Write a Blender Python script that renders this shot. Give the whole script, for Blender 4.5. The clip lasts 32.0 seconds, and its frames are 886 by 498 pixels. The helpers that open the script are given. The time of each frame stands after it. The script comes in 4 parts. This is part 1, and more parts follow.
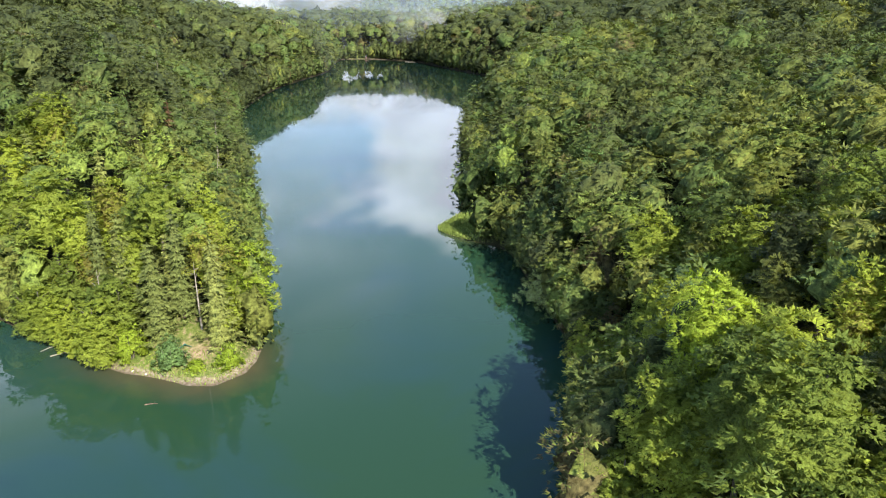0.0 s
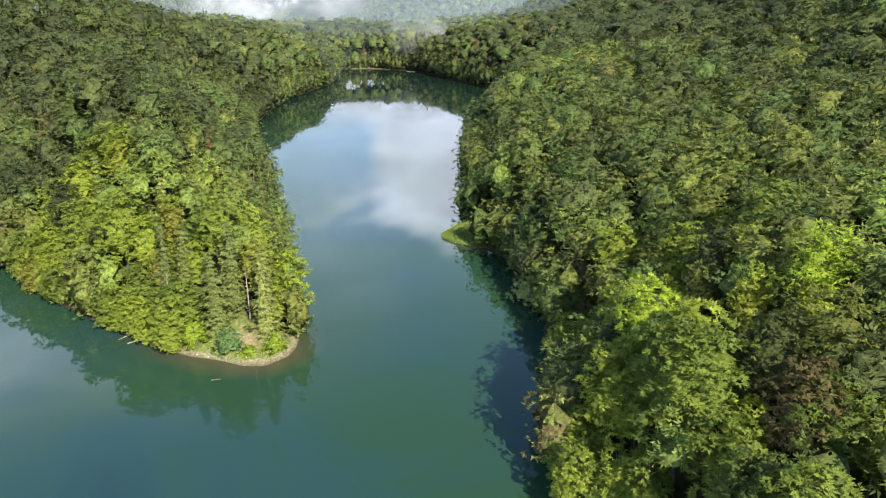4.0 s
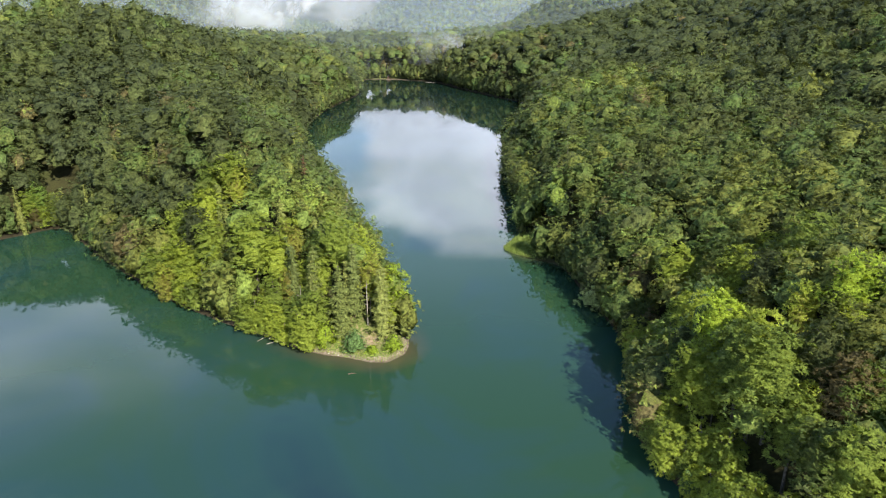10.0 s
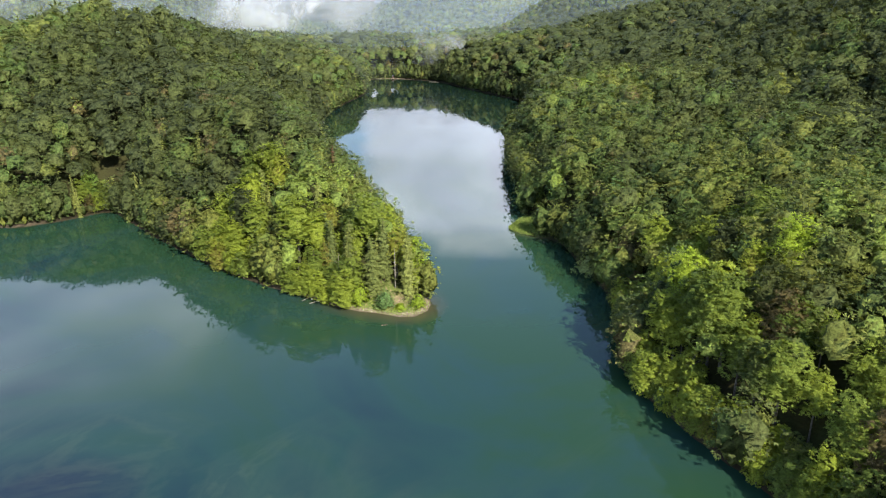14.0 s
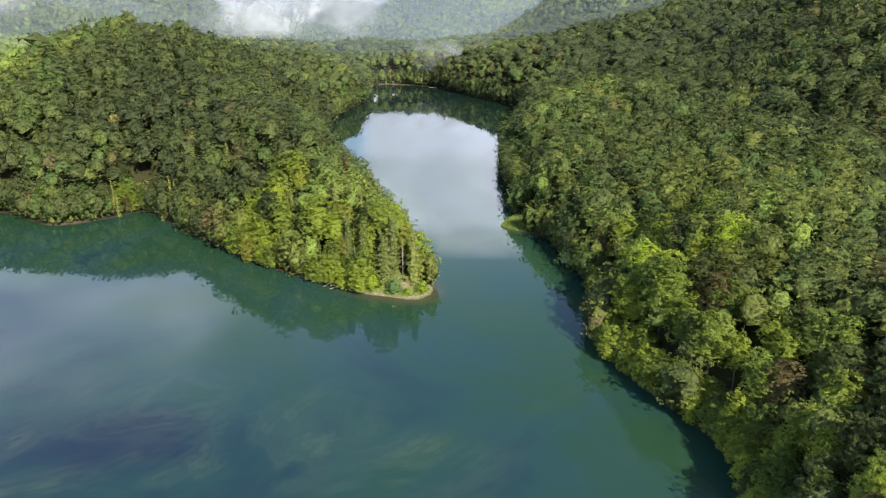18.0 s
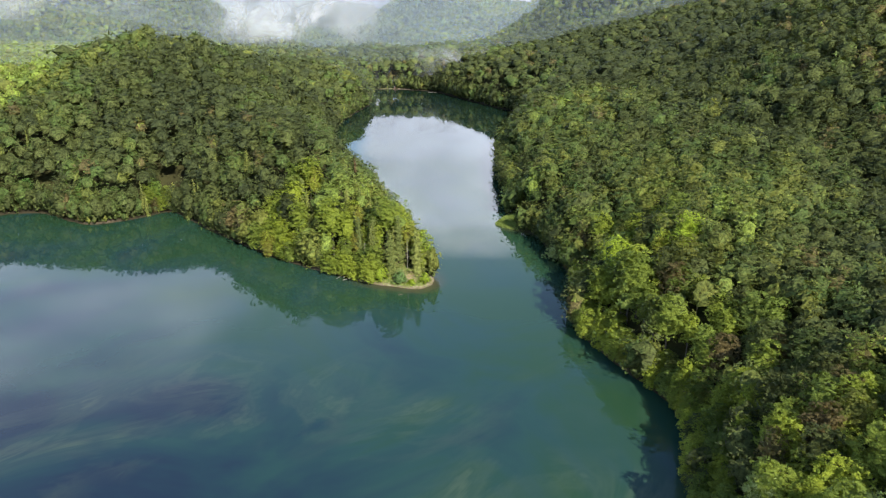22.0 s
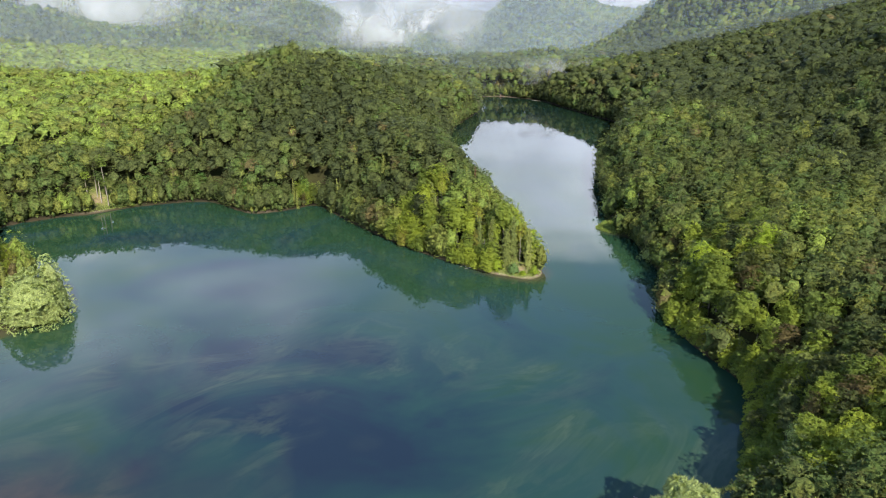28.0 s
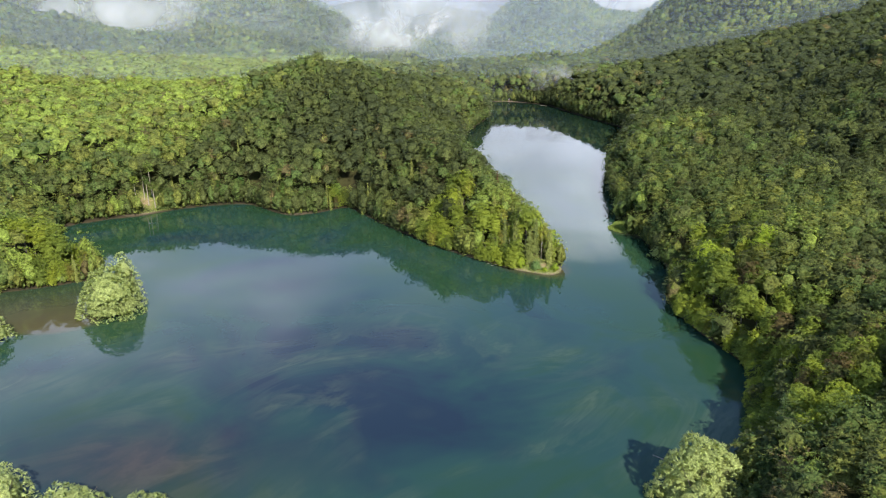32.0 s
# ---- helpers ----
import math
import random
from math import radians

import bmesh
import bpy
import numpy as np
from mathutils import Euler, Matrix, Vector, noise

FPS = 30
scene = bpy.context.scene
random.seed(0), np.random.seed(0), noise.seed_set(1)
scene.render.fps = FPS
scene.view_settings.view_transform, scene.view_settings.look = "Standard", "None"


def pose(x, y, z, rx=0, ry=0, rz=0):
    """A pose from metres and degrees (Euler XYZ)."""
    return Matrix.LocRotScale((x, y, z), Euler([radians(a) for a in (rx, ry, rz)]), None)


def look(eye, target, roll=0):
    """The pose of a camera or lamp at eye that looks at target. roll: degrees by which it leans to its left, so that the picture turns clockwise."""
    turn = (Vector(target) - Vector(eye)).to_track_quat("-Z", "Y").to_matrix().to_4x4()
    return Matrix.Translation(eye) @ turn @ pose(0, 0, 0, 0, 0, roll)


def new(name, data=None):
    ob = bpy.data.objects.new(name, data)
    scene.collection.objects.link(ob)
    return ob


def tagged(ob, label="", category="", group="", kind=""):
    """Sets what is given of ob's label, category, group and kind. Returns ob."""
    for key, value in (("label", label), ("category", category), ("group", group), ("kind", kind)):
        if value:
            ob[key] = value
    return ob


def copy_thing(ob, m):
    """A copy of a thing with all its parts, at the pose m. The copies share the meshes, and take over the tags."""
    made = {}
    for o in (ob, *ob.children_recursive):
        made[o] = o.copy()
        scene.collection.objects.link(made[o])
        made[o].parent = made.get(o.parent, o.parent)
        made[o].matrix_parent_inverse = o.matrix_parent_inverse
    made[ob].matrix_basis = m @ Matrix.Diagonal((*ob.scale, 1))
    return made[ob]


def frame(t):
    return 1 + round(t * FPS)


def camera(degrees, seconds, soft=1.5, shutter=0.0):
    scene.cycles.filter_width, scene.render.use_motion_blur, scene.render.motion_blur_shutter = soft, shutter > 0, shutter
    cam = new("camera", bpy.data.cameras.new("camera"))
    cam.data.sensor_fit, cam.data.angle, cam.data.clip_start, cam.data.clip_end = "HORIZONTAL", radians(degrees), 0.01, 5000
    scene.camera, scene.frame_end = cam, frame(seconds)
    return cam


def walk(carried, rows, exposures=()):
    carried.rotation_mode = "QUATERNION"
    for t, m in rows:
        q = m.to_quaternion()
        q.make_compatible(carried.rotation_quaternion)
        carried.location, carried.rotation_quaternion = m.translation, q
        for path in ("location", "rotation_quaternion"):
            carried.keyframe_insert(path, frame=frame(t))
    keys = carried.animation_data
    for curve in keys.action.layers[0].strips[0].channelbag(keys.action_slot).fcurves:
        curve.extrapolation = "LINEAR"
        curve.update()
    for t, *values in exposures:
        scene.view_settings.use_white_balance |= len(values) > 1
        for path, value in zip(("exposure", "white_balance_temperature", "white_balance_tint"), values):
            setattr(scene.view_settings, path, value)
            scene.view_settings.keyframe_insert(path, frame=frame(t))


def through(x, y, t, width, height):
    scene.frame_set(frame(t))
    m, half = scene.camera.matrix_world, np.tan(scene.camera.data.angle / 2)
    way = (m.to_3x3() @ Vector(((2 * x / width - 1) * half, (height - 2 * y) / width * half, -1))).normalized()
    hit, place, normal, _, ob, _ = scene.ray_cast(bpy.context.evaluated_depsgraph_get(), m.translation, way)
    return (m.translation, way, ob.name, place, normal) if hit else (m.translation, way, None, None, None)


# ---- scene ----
cam = camera(64.9, 32.0, soft=1.1)
METRES, EYE, TILT, LEAN, TURN = 300.0, 67.9, -19.89, 0.16, 0.0
ROWS = [
    (0.0, 0.0, 0.0, 0.0, 0.0, 0.0, -0.0),
    (0.5, -0.0, -0.0173, -0.0011, -0.02, -0.0, -0.02),
    (1.0, -0.0001, -0.0348, -0.0024, -0.04, 0.0, 0.0),
    (1.5, -0.0001, -0.0524, -0.0037, -0.07, 0.01, 0.01),
    (2.0, -0.0001, -0.0698, -0.0049, -0.06, 0.02, 0.01),
    (2.5, -0.0004, -0.0848, -0.0046, -0.07, 0.04, 0.02),
    (3.0, -0.0009, -0.095, -0.0029, -0.04, 0.07, 0.03),
    (3.5, -0.0023, -0.1011, 0.0004, -0.05, 0.1, 0.05),
    (5.5, -0.0193, -0.1229, 0.0149, -0.26, 0.09, 0.16),
    (6.0, -0.0263, -0.1309, 0.0175, -0.29, 0.09, 0.18),
    (6.5, -0.0342, -0.1398, 0.0198, -0.32, 0.09, 0.19),
    (7.0, -0.0428, -0.1495, 0.0218, -0.34, 0.08, 0.18),
    (7.5, -0.0523, -0.1599, 0.0237, -0.37, 0.05, 0.18),
    (8.0, -0.0621, -0.1709, 0.0253, -0.39, 0.03, 0.18),
    (8.5, -0.0718, -0.1826, 0.0265, -0.4, 0.03, 0.18),
    (9.0, -0.0809, -0.1944, 0.0257, -0.4, 0.06, 0.22),
    (9.5, -0.0885, -0.2067, 0.0232, -0.42, 0.07, 0.24),
    (10.0, -0.0948, -0.2197, 0.02, -0.45, 0.07, 0.26),
    (10.5, -0.0995, -0.2326, 0.0168, -0.45, 0.05, 0.28),
    (11.0, -0.1038, -0.2469, 0.0131, -0.49, 0.07, 0.31),
    (11.5, -0.1072, -0.2617, 0.0092, -0.51, 0.06, 0.3),
    (12.0, -0.1101, -0.2769, 0.0052, -0.54, 0.06, 0.28),
    (12.5, -0.1126, -0.2924, 0.0011, -0.56, 0.06, 0.27),
    (13.0, -0.1145, -0.3081, -0.0032, -0.58, 0.07, 0.29),
    (13.5, -0.1162, -0.324, -0.0074, -0.62, 0.07, 0.31),
    (14.0, -0.1175, -0.3405, -0.0106, -0.63, 0.05, 0.32),
    (14.5, -0.1185, -0.3578, -0.012, -0.66, 0.04, 0.32),
    (16.5, -0.1222, -0.4285, -0.0172, -0.77, 0.03, 0.32),
    (17.0, -0.1224, -0.446, -0.0187, -0.79, 0.03, 0.33),
    (17.5, -0.1228, -0.463, -0.0194, -0.8, 0.04, 0.35),
    (18.0, -0.1229, -0.4786, -0.02, -0.81, 0.06, 0.39),
    (18.5, -0.1234, -0.4937, -0.0207, -0.86, 0.08, 0.42),
    (19.0, -0.1235, -0.5088, -0.021, -0.9, 0.05, 0.45),
    (19.5, -0.1236, -0.5238, -0.0213, -0.93, 0.03, 0.49),
    (20.0, -0.1235, -0.539, -0.0222, -0.96, 0.03, 0.51),
    (20.5, -0.1239, -0.5547, -0.0232, -1.0, 0.03, 0.54),
    (21.0, -0.1238, -0.5708, -0.0242, -1.04, 0.03, 0.55),
    (21.5, -0.1243, -0.587, -0.0254, -1.08, 0.04, 0.56),
    (22.0, -0.1256, -0.6038, -0.0263, -0.87, 0.04, 0.45),
    (22.5, -0.1265, -0.6204, -0.0274, -0.29, 0.06, 0.24),
    (23.0, -0.1278, -0.6372, -0.0286, 0.43, 0.08, -0.04),
    (23.5, -0.1291, -0.6541, -0.0295, 1.15, 0.07, -0.33),
    (24.0, -0.1305, -0.671, -0.0306, 1.92, 0.06, -0.62),
    (24.5, -0.1318, -0.688, -0.0315, 2.69, 0.06, -0.91),
    (25.0, -0.1337, -0.7052, -0.0324, 3.41, 0.05, -1.18),
    (25.5, -0.1358, -0.7223, -0.0335, 4.14, 0.03, -1.43),
    (27.5, -0.1547, -0.7897, -0.0355, 6.49, -0.07, -2.28),
    (28.0, -0.1605, -0.8063, -0.036, 6.48, -0.07, -2.28),
    (28.5, -0.1663, -0.8231, -0.0364, 6.48, -0.07, -2.29),
    (29.0, -0.1721, -0.8399, -0.0369, 6.47, -0.07, -2.3),
    (29.5, -0.1779, -0.8569, -0.0373, 6.46, -0.06, -2.3),
    (30.0, -0.1838, -0.8738, -0.0379, 6.45, -0.05, -2.31),
    (30.5, -0.1893, -0.8909, -0.0385, 6.44, -0.07, -2.31),
    (31.0, -0.1945, -0.9081, -0.0393, 6.42, -0.07, -2.3),
    (31.5, -0.1998, -0.9255, -0.04, 6.42, -0.07, -2.27),
    (32.0, -0.2047, -0.9428, -0.0408, 6.41, -0.07, -2.25),
]
EXPOSURES = [(0.0, 1.2), (7.0, 1.08), (12.0, 1.0), (32.0, 0.86)]
walk(cam, [(t, pose(0, 0, EYE, TILT, LEAN, TURN) @ pose(METRES * x, METRES * y, METRES * z, 90 + pitch, roll, yaw)) for t, x, y, z, yaw, pitch, roll in ROWS], EXPOSURES)

# ---- world, sun ----
SUN_AZ, SUN_EL = radians(152), radians(37)      # clockwise from +y, above the horizon
to_sun = Vector((math.sin(SUN_AZ) * math.cos(SUN_EL), math.cos(SUN_AZ) * math.cos(SUN_EL), math.sin(SUN_EL)))


def link(tree, a, b):
    tree.links.new(a, b)


def make_world():
    world = bpy.data.worlds.new("sky")
    scene.world = world
    world.use_nodes = True
    nt = world.node_tree
    nt.nodes.clear()
    N = nt.nodes.new
    out, bg, mixc = N("ShaderNodeOutputWorld"), N("ShaderNodeBackground"), N("ShaderNodeMix")
    sky = N("ShaderNodeTexSky")
    sky.sky_type, sky.sun_disc = "NISHITA", False
    sky.sun_elevation, sky.sun_rotation = SUN_EL, SUN_AZ
    sky.altitude, sky.air_density, sky.dust_density, sky.ozone_density = 1100, 1.1, 0.3, 3.0
    coord, sep = N("ShaderNodeTexCoord"), N("ShaderNodeSeparateXYZ")
    link(nt, coord.outputs["Generated"], sep.inputs[0])
    # a bank of cloud over the far end of the valley, broken at its edge
    flat = N("ShaderNodeMapping")
    flat.inputs["Scale"].default_value = (1.0, 1.0, 2.2)
    link(nt, coord.outputs["Generated"], flat.inputs[0])
    big, fine = N("ShaderNodeTexNoise"), N("ShaderNodeTexNoise")
    big.inputs["Scale"].default_value, big.inputs["Detail"].default_value = 3.4, 6
    big.inputs["Roughness"].default_value, big.inputs["Distortion"].default_value = 0.55, 0.4
    link(nt, flat.outputs[0], big.inputs["Vector"])
    link(nt, flat.outputs[0], fine.inputs["Vector"])
    fine.inputs["Scale"].default_value, fine.inputs["Detail"].default_value = 5.0, 7

    def span(source, x0, x1, y0, y1):
        r = N("ShaderNodeMapRange")
        for i, v in enumerate((x0, x1, y0, y1)):
            r.inputs[i + 1].default_value = v
        link(nt, source, r.inputs[0])
        return r

    def sums(a, b, op="ADD"):
        n = N("ShaderNodeMath")
        n.operation = op
        link(nt, a, n.inputs[0])
        link(nt, b, n.inputs[1])
        return n.outputs[0]

    low = span(sep.outputs["Z"], 0.30, 0.40, 0.17, -0.40)
    side = span(sep.outputs["X"], -0.11, 0.01, -0.18, 0.10)
    haze_low = span(sep.outputs["Z"], 0.10, 0.19, 0.28, 0.0)
    ramp = span(sums(sums(big.outputs["Fac"], low.outputs[0]), sums(side.outputs[0], haze_low.outputs[0])), 0.46, 0.66, 0, 1)
    ramp.interpolation_type = "SMOOTHSTEP"
    # thin veils higher up, lost overhead
    veil_map = N("ShaderNodeMapping")
    veil_map.inputs["Scale"].default_value = (1.0, 1.6, 3.4)
    link(nt, coord.outputs["Generated"], veil_map.inputs[0])
    wisps = N("ShaderNodeTexNoise")
    wisps.inputs["Scale"].default_value, wisps.inputs["Detail"].default_value, wisps.inputs["Distortion"].default_value = 1.7, 5, 0.8
    link(nt, veil_map.outputs[0], wisps.inputs["Vector"])
    thin = span(wisps.outputs["Fac"], 0.34, 0.66, 0.15, 0.85)
    fade = span(sep.outputs["Z"], 0.36, 0.56, 1.0, 0.0)
    west = span(sep.outputs["X"], -0.32, -0.04, 1.0, 0.10)
    cover = sums(ramp.outputs[0], sums(sums(thin.outputs[0], fade.outputs[0], "MULTIPLY"), west.outputs[0], "MULTIPLY"), "MAXIMUM")
    tone = N("ShaderNodeMapRange")
    tone.inputs[1].default_value, tone.inputs[2].default_value = 0.36, 0.66
    tone.inputs[3].default_value, tone.inputs[4].default_value = 4.6, 9.4
    link(nt, fine.outputs["Fac"], tone.inputs[0])
    # grey mist near the horizon, sunlit cloud higher up
    lit, prod = N("ShaderNodeMapRange"), N("ShaderNodeMath")
    lit.inputs[1].default_value, lit.inputs[2].default_value = 0.01, 0.22
    lit.inputs[3].default_value, lit.inputs[4].default_value = 0.27, 1.35
    link(nt, sep.outputs["Z"], lit.inputs[0])
    prod.operation = "MULTIPLY"
    link(nt, tone.outputs[0], prod.inputs[0])
    link(nt, lit.outputs[0], prod.inputs[1])
    comb = N("ShaderNodeCombineColor")
    for k, cool in enumerate((0.91, 0.97, 1.13)):
        cast = N("ShaderNodeMath")
        cast.operation = "MULTIPLY"
        cast.inputs[1].default_value = cool
        link(nt, prod.outputs[0], cast.inputs[0])
        link(nt, cast.outputs[0], comb.inputs[k])
    mixc.data_type = "RGBA"
    link(nt, cover, mixc.inputs["Factor"])
    link(nt, sky.outputs[0], mixc.inputs["A"])
    link(nt, comb.outputs[0], mixc.inputs["B"])
    link(nt, mixc.outputs["Result"], bg.inputs["Color"])
    bg.inputs["Strength"].default_value = 0.14
    link(nt, bg.outputs[0], out.inputs[0])


make_world()
sun_data = bpy.data.lights.new("sun", "SUN")
sun_data.energy, sun_data.angle, sun_data.color = 5.0, radians(0.6), (1.0, 0.92, 0.76)
sun = new("sun", sun_data)
sun.matrix_world = look(to_sun * 900, (0, 0, 0))


# ---- materials ----
def material(name, roughness=0.8, specular=0.3):
    m = bpy.data.materials.new(name)
    m.use_nodes = True
    nt = m.node_tree
    b = nt.nodes["Principled BSDF"]
    b.inputs["Roughness"].default_value = roughness
    b.inputs["Specular IOR Level"].default_value = specular
    return m, nt, b


def noise_node(nt, scale, detail=4, vector=None, rough=0.55, distortion=0.0):
    n = nt.nodes.new("ShaderNodeTexNoise")
    n.inputs["Scale"].default_value, n.inputs["Detail"].default_value = scale, detail
    n.inputs["Roughness"].default_value, n.inputs["Distortion"].default_value = rough, distortion
    if vector is not None:
        link(nt, vector, n.inputs["Vector"])
    return n


def ramp_node(nt, stops, fac):
    r = nt.nodes.new("ShaderNodeValToRGB")
    el = r.color_ramp.elements
    while len(el) < len(stops):
        el.new(0.5)
    for e, (p, c) in zip(el, stops):
        e.position, e.color = p, (*c, 1)
    link(nt, fac, r.inputs[0])
    return r


def mix_node(nt, fac, a, b, blend="MIX"):
    n = nt.nodes.new("ShaderNodeMix")
    n.data_type, n.blend_type = "RGBA", blend
    for key, v in (("Factor", fac), ("A", a), ("B", b)):
        if isinstance(v, (int, float)):
            n.inputs[key].default_value = v
        elif isinstance(v, tuple):
            n.inputs[key].default_value = (*v, 1)
        else:
            link(nt, v, n.inputs[key])
    return n.outputs["Result"]


def world_position(nt):
    return nt.nodes.new("ShaderNodeNewGeometry").outputs["Position"]


def bump(nt, b, height, strength, distance):
    n = nt.nodes.new("ShaderNodeBump")
    n.inputs["Strength"].default_value, n.inputs["Distance"].default_value = strength, distance
    link(nt, height, n.inputs["Height"])
    link(nt, n.outputs[0], b.inputs["Normal"])


def leaf_material(name, stops, per_tree, spread=0.16, through=0.35, ragged=0.0, grain=1.6, cover=0.43, deep=0.36):
    """Leaves: a tint for the tree, a smaller one for each spray, light passing through."""
    m, nt, b = material(name, 0.62, 0.09)
    N = nt.nodes.new
    if per_tree == "object":
        tint = N("ShaderNodeObjectInfo").outputs["Random"]
    else:
        tint = N("ShaderNodeAttribute")
        tint.attribute_name = "tint"
        tint = tint.outputs["Fac"]
    isle = N("ShaderNodeNewGeometry").outputs["Random Per Island"]
    m1, m2 = N("ShaderNodeMath"), N("ShaderNodeMath")
    m1.operation, m2.operation = "MULTIPLY_ADD", "ADD"
    link(nt, isle, m1.inputs[0])
    m1.inputs[1].default_value, m1.inputs[2].default_value = spread, -spread / 2
    link(nt, tint, m2.inputs[0])
    link(nt, m1.outputs[0], m2.inputs[1])
    ramp = ramp_node(nt, stops, m2.outputs[0])
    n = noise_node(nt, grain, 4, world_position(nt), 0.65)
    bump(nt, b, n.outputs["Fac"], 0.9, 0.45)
    # noise puts shaded gaps and bright sprays into the leaf colour
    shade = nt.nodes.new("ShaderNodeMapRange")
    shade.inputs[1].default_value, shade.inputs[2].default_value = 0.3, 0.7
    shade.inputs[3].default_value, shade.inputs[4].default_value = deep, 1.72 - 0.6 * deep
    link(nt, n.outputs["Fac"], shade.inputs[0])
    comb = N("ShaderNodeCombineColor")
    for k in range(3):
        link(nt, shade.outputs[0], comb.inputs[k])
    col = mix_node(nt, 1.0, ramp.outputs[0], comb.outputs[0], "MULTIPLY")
    link(nt, col, b.inputs["Base Color"])
    tr, mx = N("ShaderNodeBsdfTranslucent"), N("ShaderNodeMixShader")
    link(nt, mix_node(nt, 1.0, col, (1.25, 1.15, 0.5), "MULTIPLY"), tr.inputs["Color"])
    mx.inputs[0].default_value = through
    link(nt, b.outputs[0], mx.inputs[1])
    link(nt, tr.outputs[0], mx.inputs[2])
    last = mx
    if ragged:
        # sprays are cut into ragged leaves
        cutn = noise_node(nt, ragged, 3, world_position(nt), 0.6)
        edge = N("ShaderNodeMath")
        edge.operation = "GREATER_THAN"
        edge.inputs[1].default_value = cover
        link(nt, cutn.outputs["Fac"], edge.inputs[0])
        gap, last = N("ShaderNodeBsdfTransparent"), N("ShaderNodeMixShader")
        link(nt, edge.outputs[0], last.inputs[0])
        link(nt, gap.outputs[0], last.inputs[1])
        link(nt, mx.outputs[0], last.inputs[2])
    link(nt, last.outputs[0], nt.nodes["Material Output"].inputs["Surface"])
    return m


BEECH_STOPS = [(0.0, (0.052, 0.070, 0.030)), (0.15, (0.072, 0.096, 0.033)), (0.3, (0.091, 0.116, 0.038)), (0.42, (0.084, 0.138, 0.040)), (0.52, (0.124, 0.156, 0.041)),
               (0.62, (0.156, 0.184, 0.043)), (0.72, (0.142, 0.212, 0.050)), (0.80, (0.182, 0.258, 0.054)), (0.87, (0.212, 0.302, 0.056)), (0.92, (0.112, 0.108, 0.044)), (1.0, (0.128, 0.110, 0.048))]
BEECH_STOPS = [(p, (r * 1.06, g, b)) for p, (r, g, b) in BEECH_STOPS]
FRESH_STOPS = [(0.0, (0.120, 0.170, 0.038)), (0.4, (0.205, 0.265, 0.046)), (0.75, (0.272, 0.335, 0.048)), (0.9, (0.310, 0.380, 0.050)), (1.0, (0.205, 0.185, 0.052))]
SPRUCE_STOPS = [(0.0, (0.100, 0.128, 0.042)), (0.5, (0.170, 0.200, 0.056)), (1.0, (0.240, 0.265, 0.074))]
WILLOW_STOPS = [(0.0, (0.32, 0.39, 0.14)), (1.0, (0.40, 0.47, 0.19))]
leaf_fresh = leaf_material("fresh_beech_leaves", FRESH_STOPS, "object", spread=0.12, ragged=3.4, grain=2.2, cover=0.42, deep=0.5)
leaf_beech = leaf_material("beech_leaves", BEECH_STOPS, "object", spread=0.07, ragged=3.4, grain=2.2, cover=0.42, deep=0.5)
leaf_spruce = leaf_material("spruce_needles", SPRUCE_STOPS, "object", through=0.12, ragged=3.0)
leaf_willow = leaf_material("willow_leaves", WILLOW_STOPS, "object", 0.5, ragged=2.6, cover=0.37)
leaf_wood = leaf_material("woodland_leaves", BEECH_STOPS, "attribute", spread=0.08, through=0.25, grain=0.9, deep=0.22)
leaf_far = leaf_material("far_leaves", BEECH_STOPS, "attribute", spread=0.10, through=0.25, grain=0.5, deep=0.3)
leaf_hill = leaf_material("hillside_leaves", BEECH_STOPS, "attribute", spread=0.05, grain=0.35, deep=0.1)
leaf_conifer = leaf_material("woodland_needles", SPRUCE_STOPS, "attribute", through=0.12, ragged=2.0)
leaf_lime = leaf_material("bright_leaves", [(0.0, (0.27, 0.37, 0.042)), (1.0, (0.32, 0.42, 0.048))], "object", 0.5, 0.4, 2.6)
leaf_teal = leaf_material("bluish_leaves", [(0.0, (0.15, 0.25, 0.085)), (1.0, (0.20, 0.30, 0.10))], "object", 0.5, ragged=2.6)
leaf_emerald = leaf_material("emerald_leaves", [(0.0, (0.085, 0.175, 0.048)), (0.5, (0.13, 0.225, 0.055)), (1.0, (0.19, 0.28, 0.06))], "object", 0.3, ragged=2.6, deep=0.5)
leaf_rust = leaf_material("rust_needles", [(0.0, (0.11, 0.062, 0.036)), (1.0, (0.15, 0.09, 0.05))], "object", through=0.1, ragged=3.0)


def bark_material(name, dark, light, scale=2.0):
    m, nt, b = material(name, 0.9, 0.15)
    n = noise_node(nt, scale, 6, world_position(nt))
    link(nt, ramp_node(nt, [(0.35, dark), (0.65, light)], n.outputs["Fac"]).outputs[0], b.inputs["Base Color"])
    bump(nt, b, n.outputs["Fac"], 0.6, 0.05)
    return m


bark = bark_material("beech_bark", (0.07, 0.062, 0.05), (0.17, 0.155, 0.13))
bark_spruce = bark_material("spruce_bark", (0.06, 0.045, 0.035), (0.16, 0.12, 0.09))
bark_dead = bark_material("bleached_wood", (0.17, 0.15, 0.125), (0.36, 0.33, 0.28))


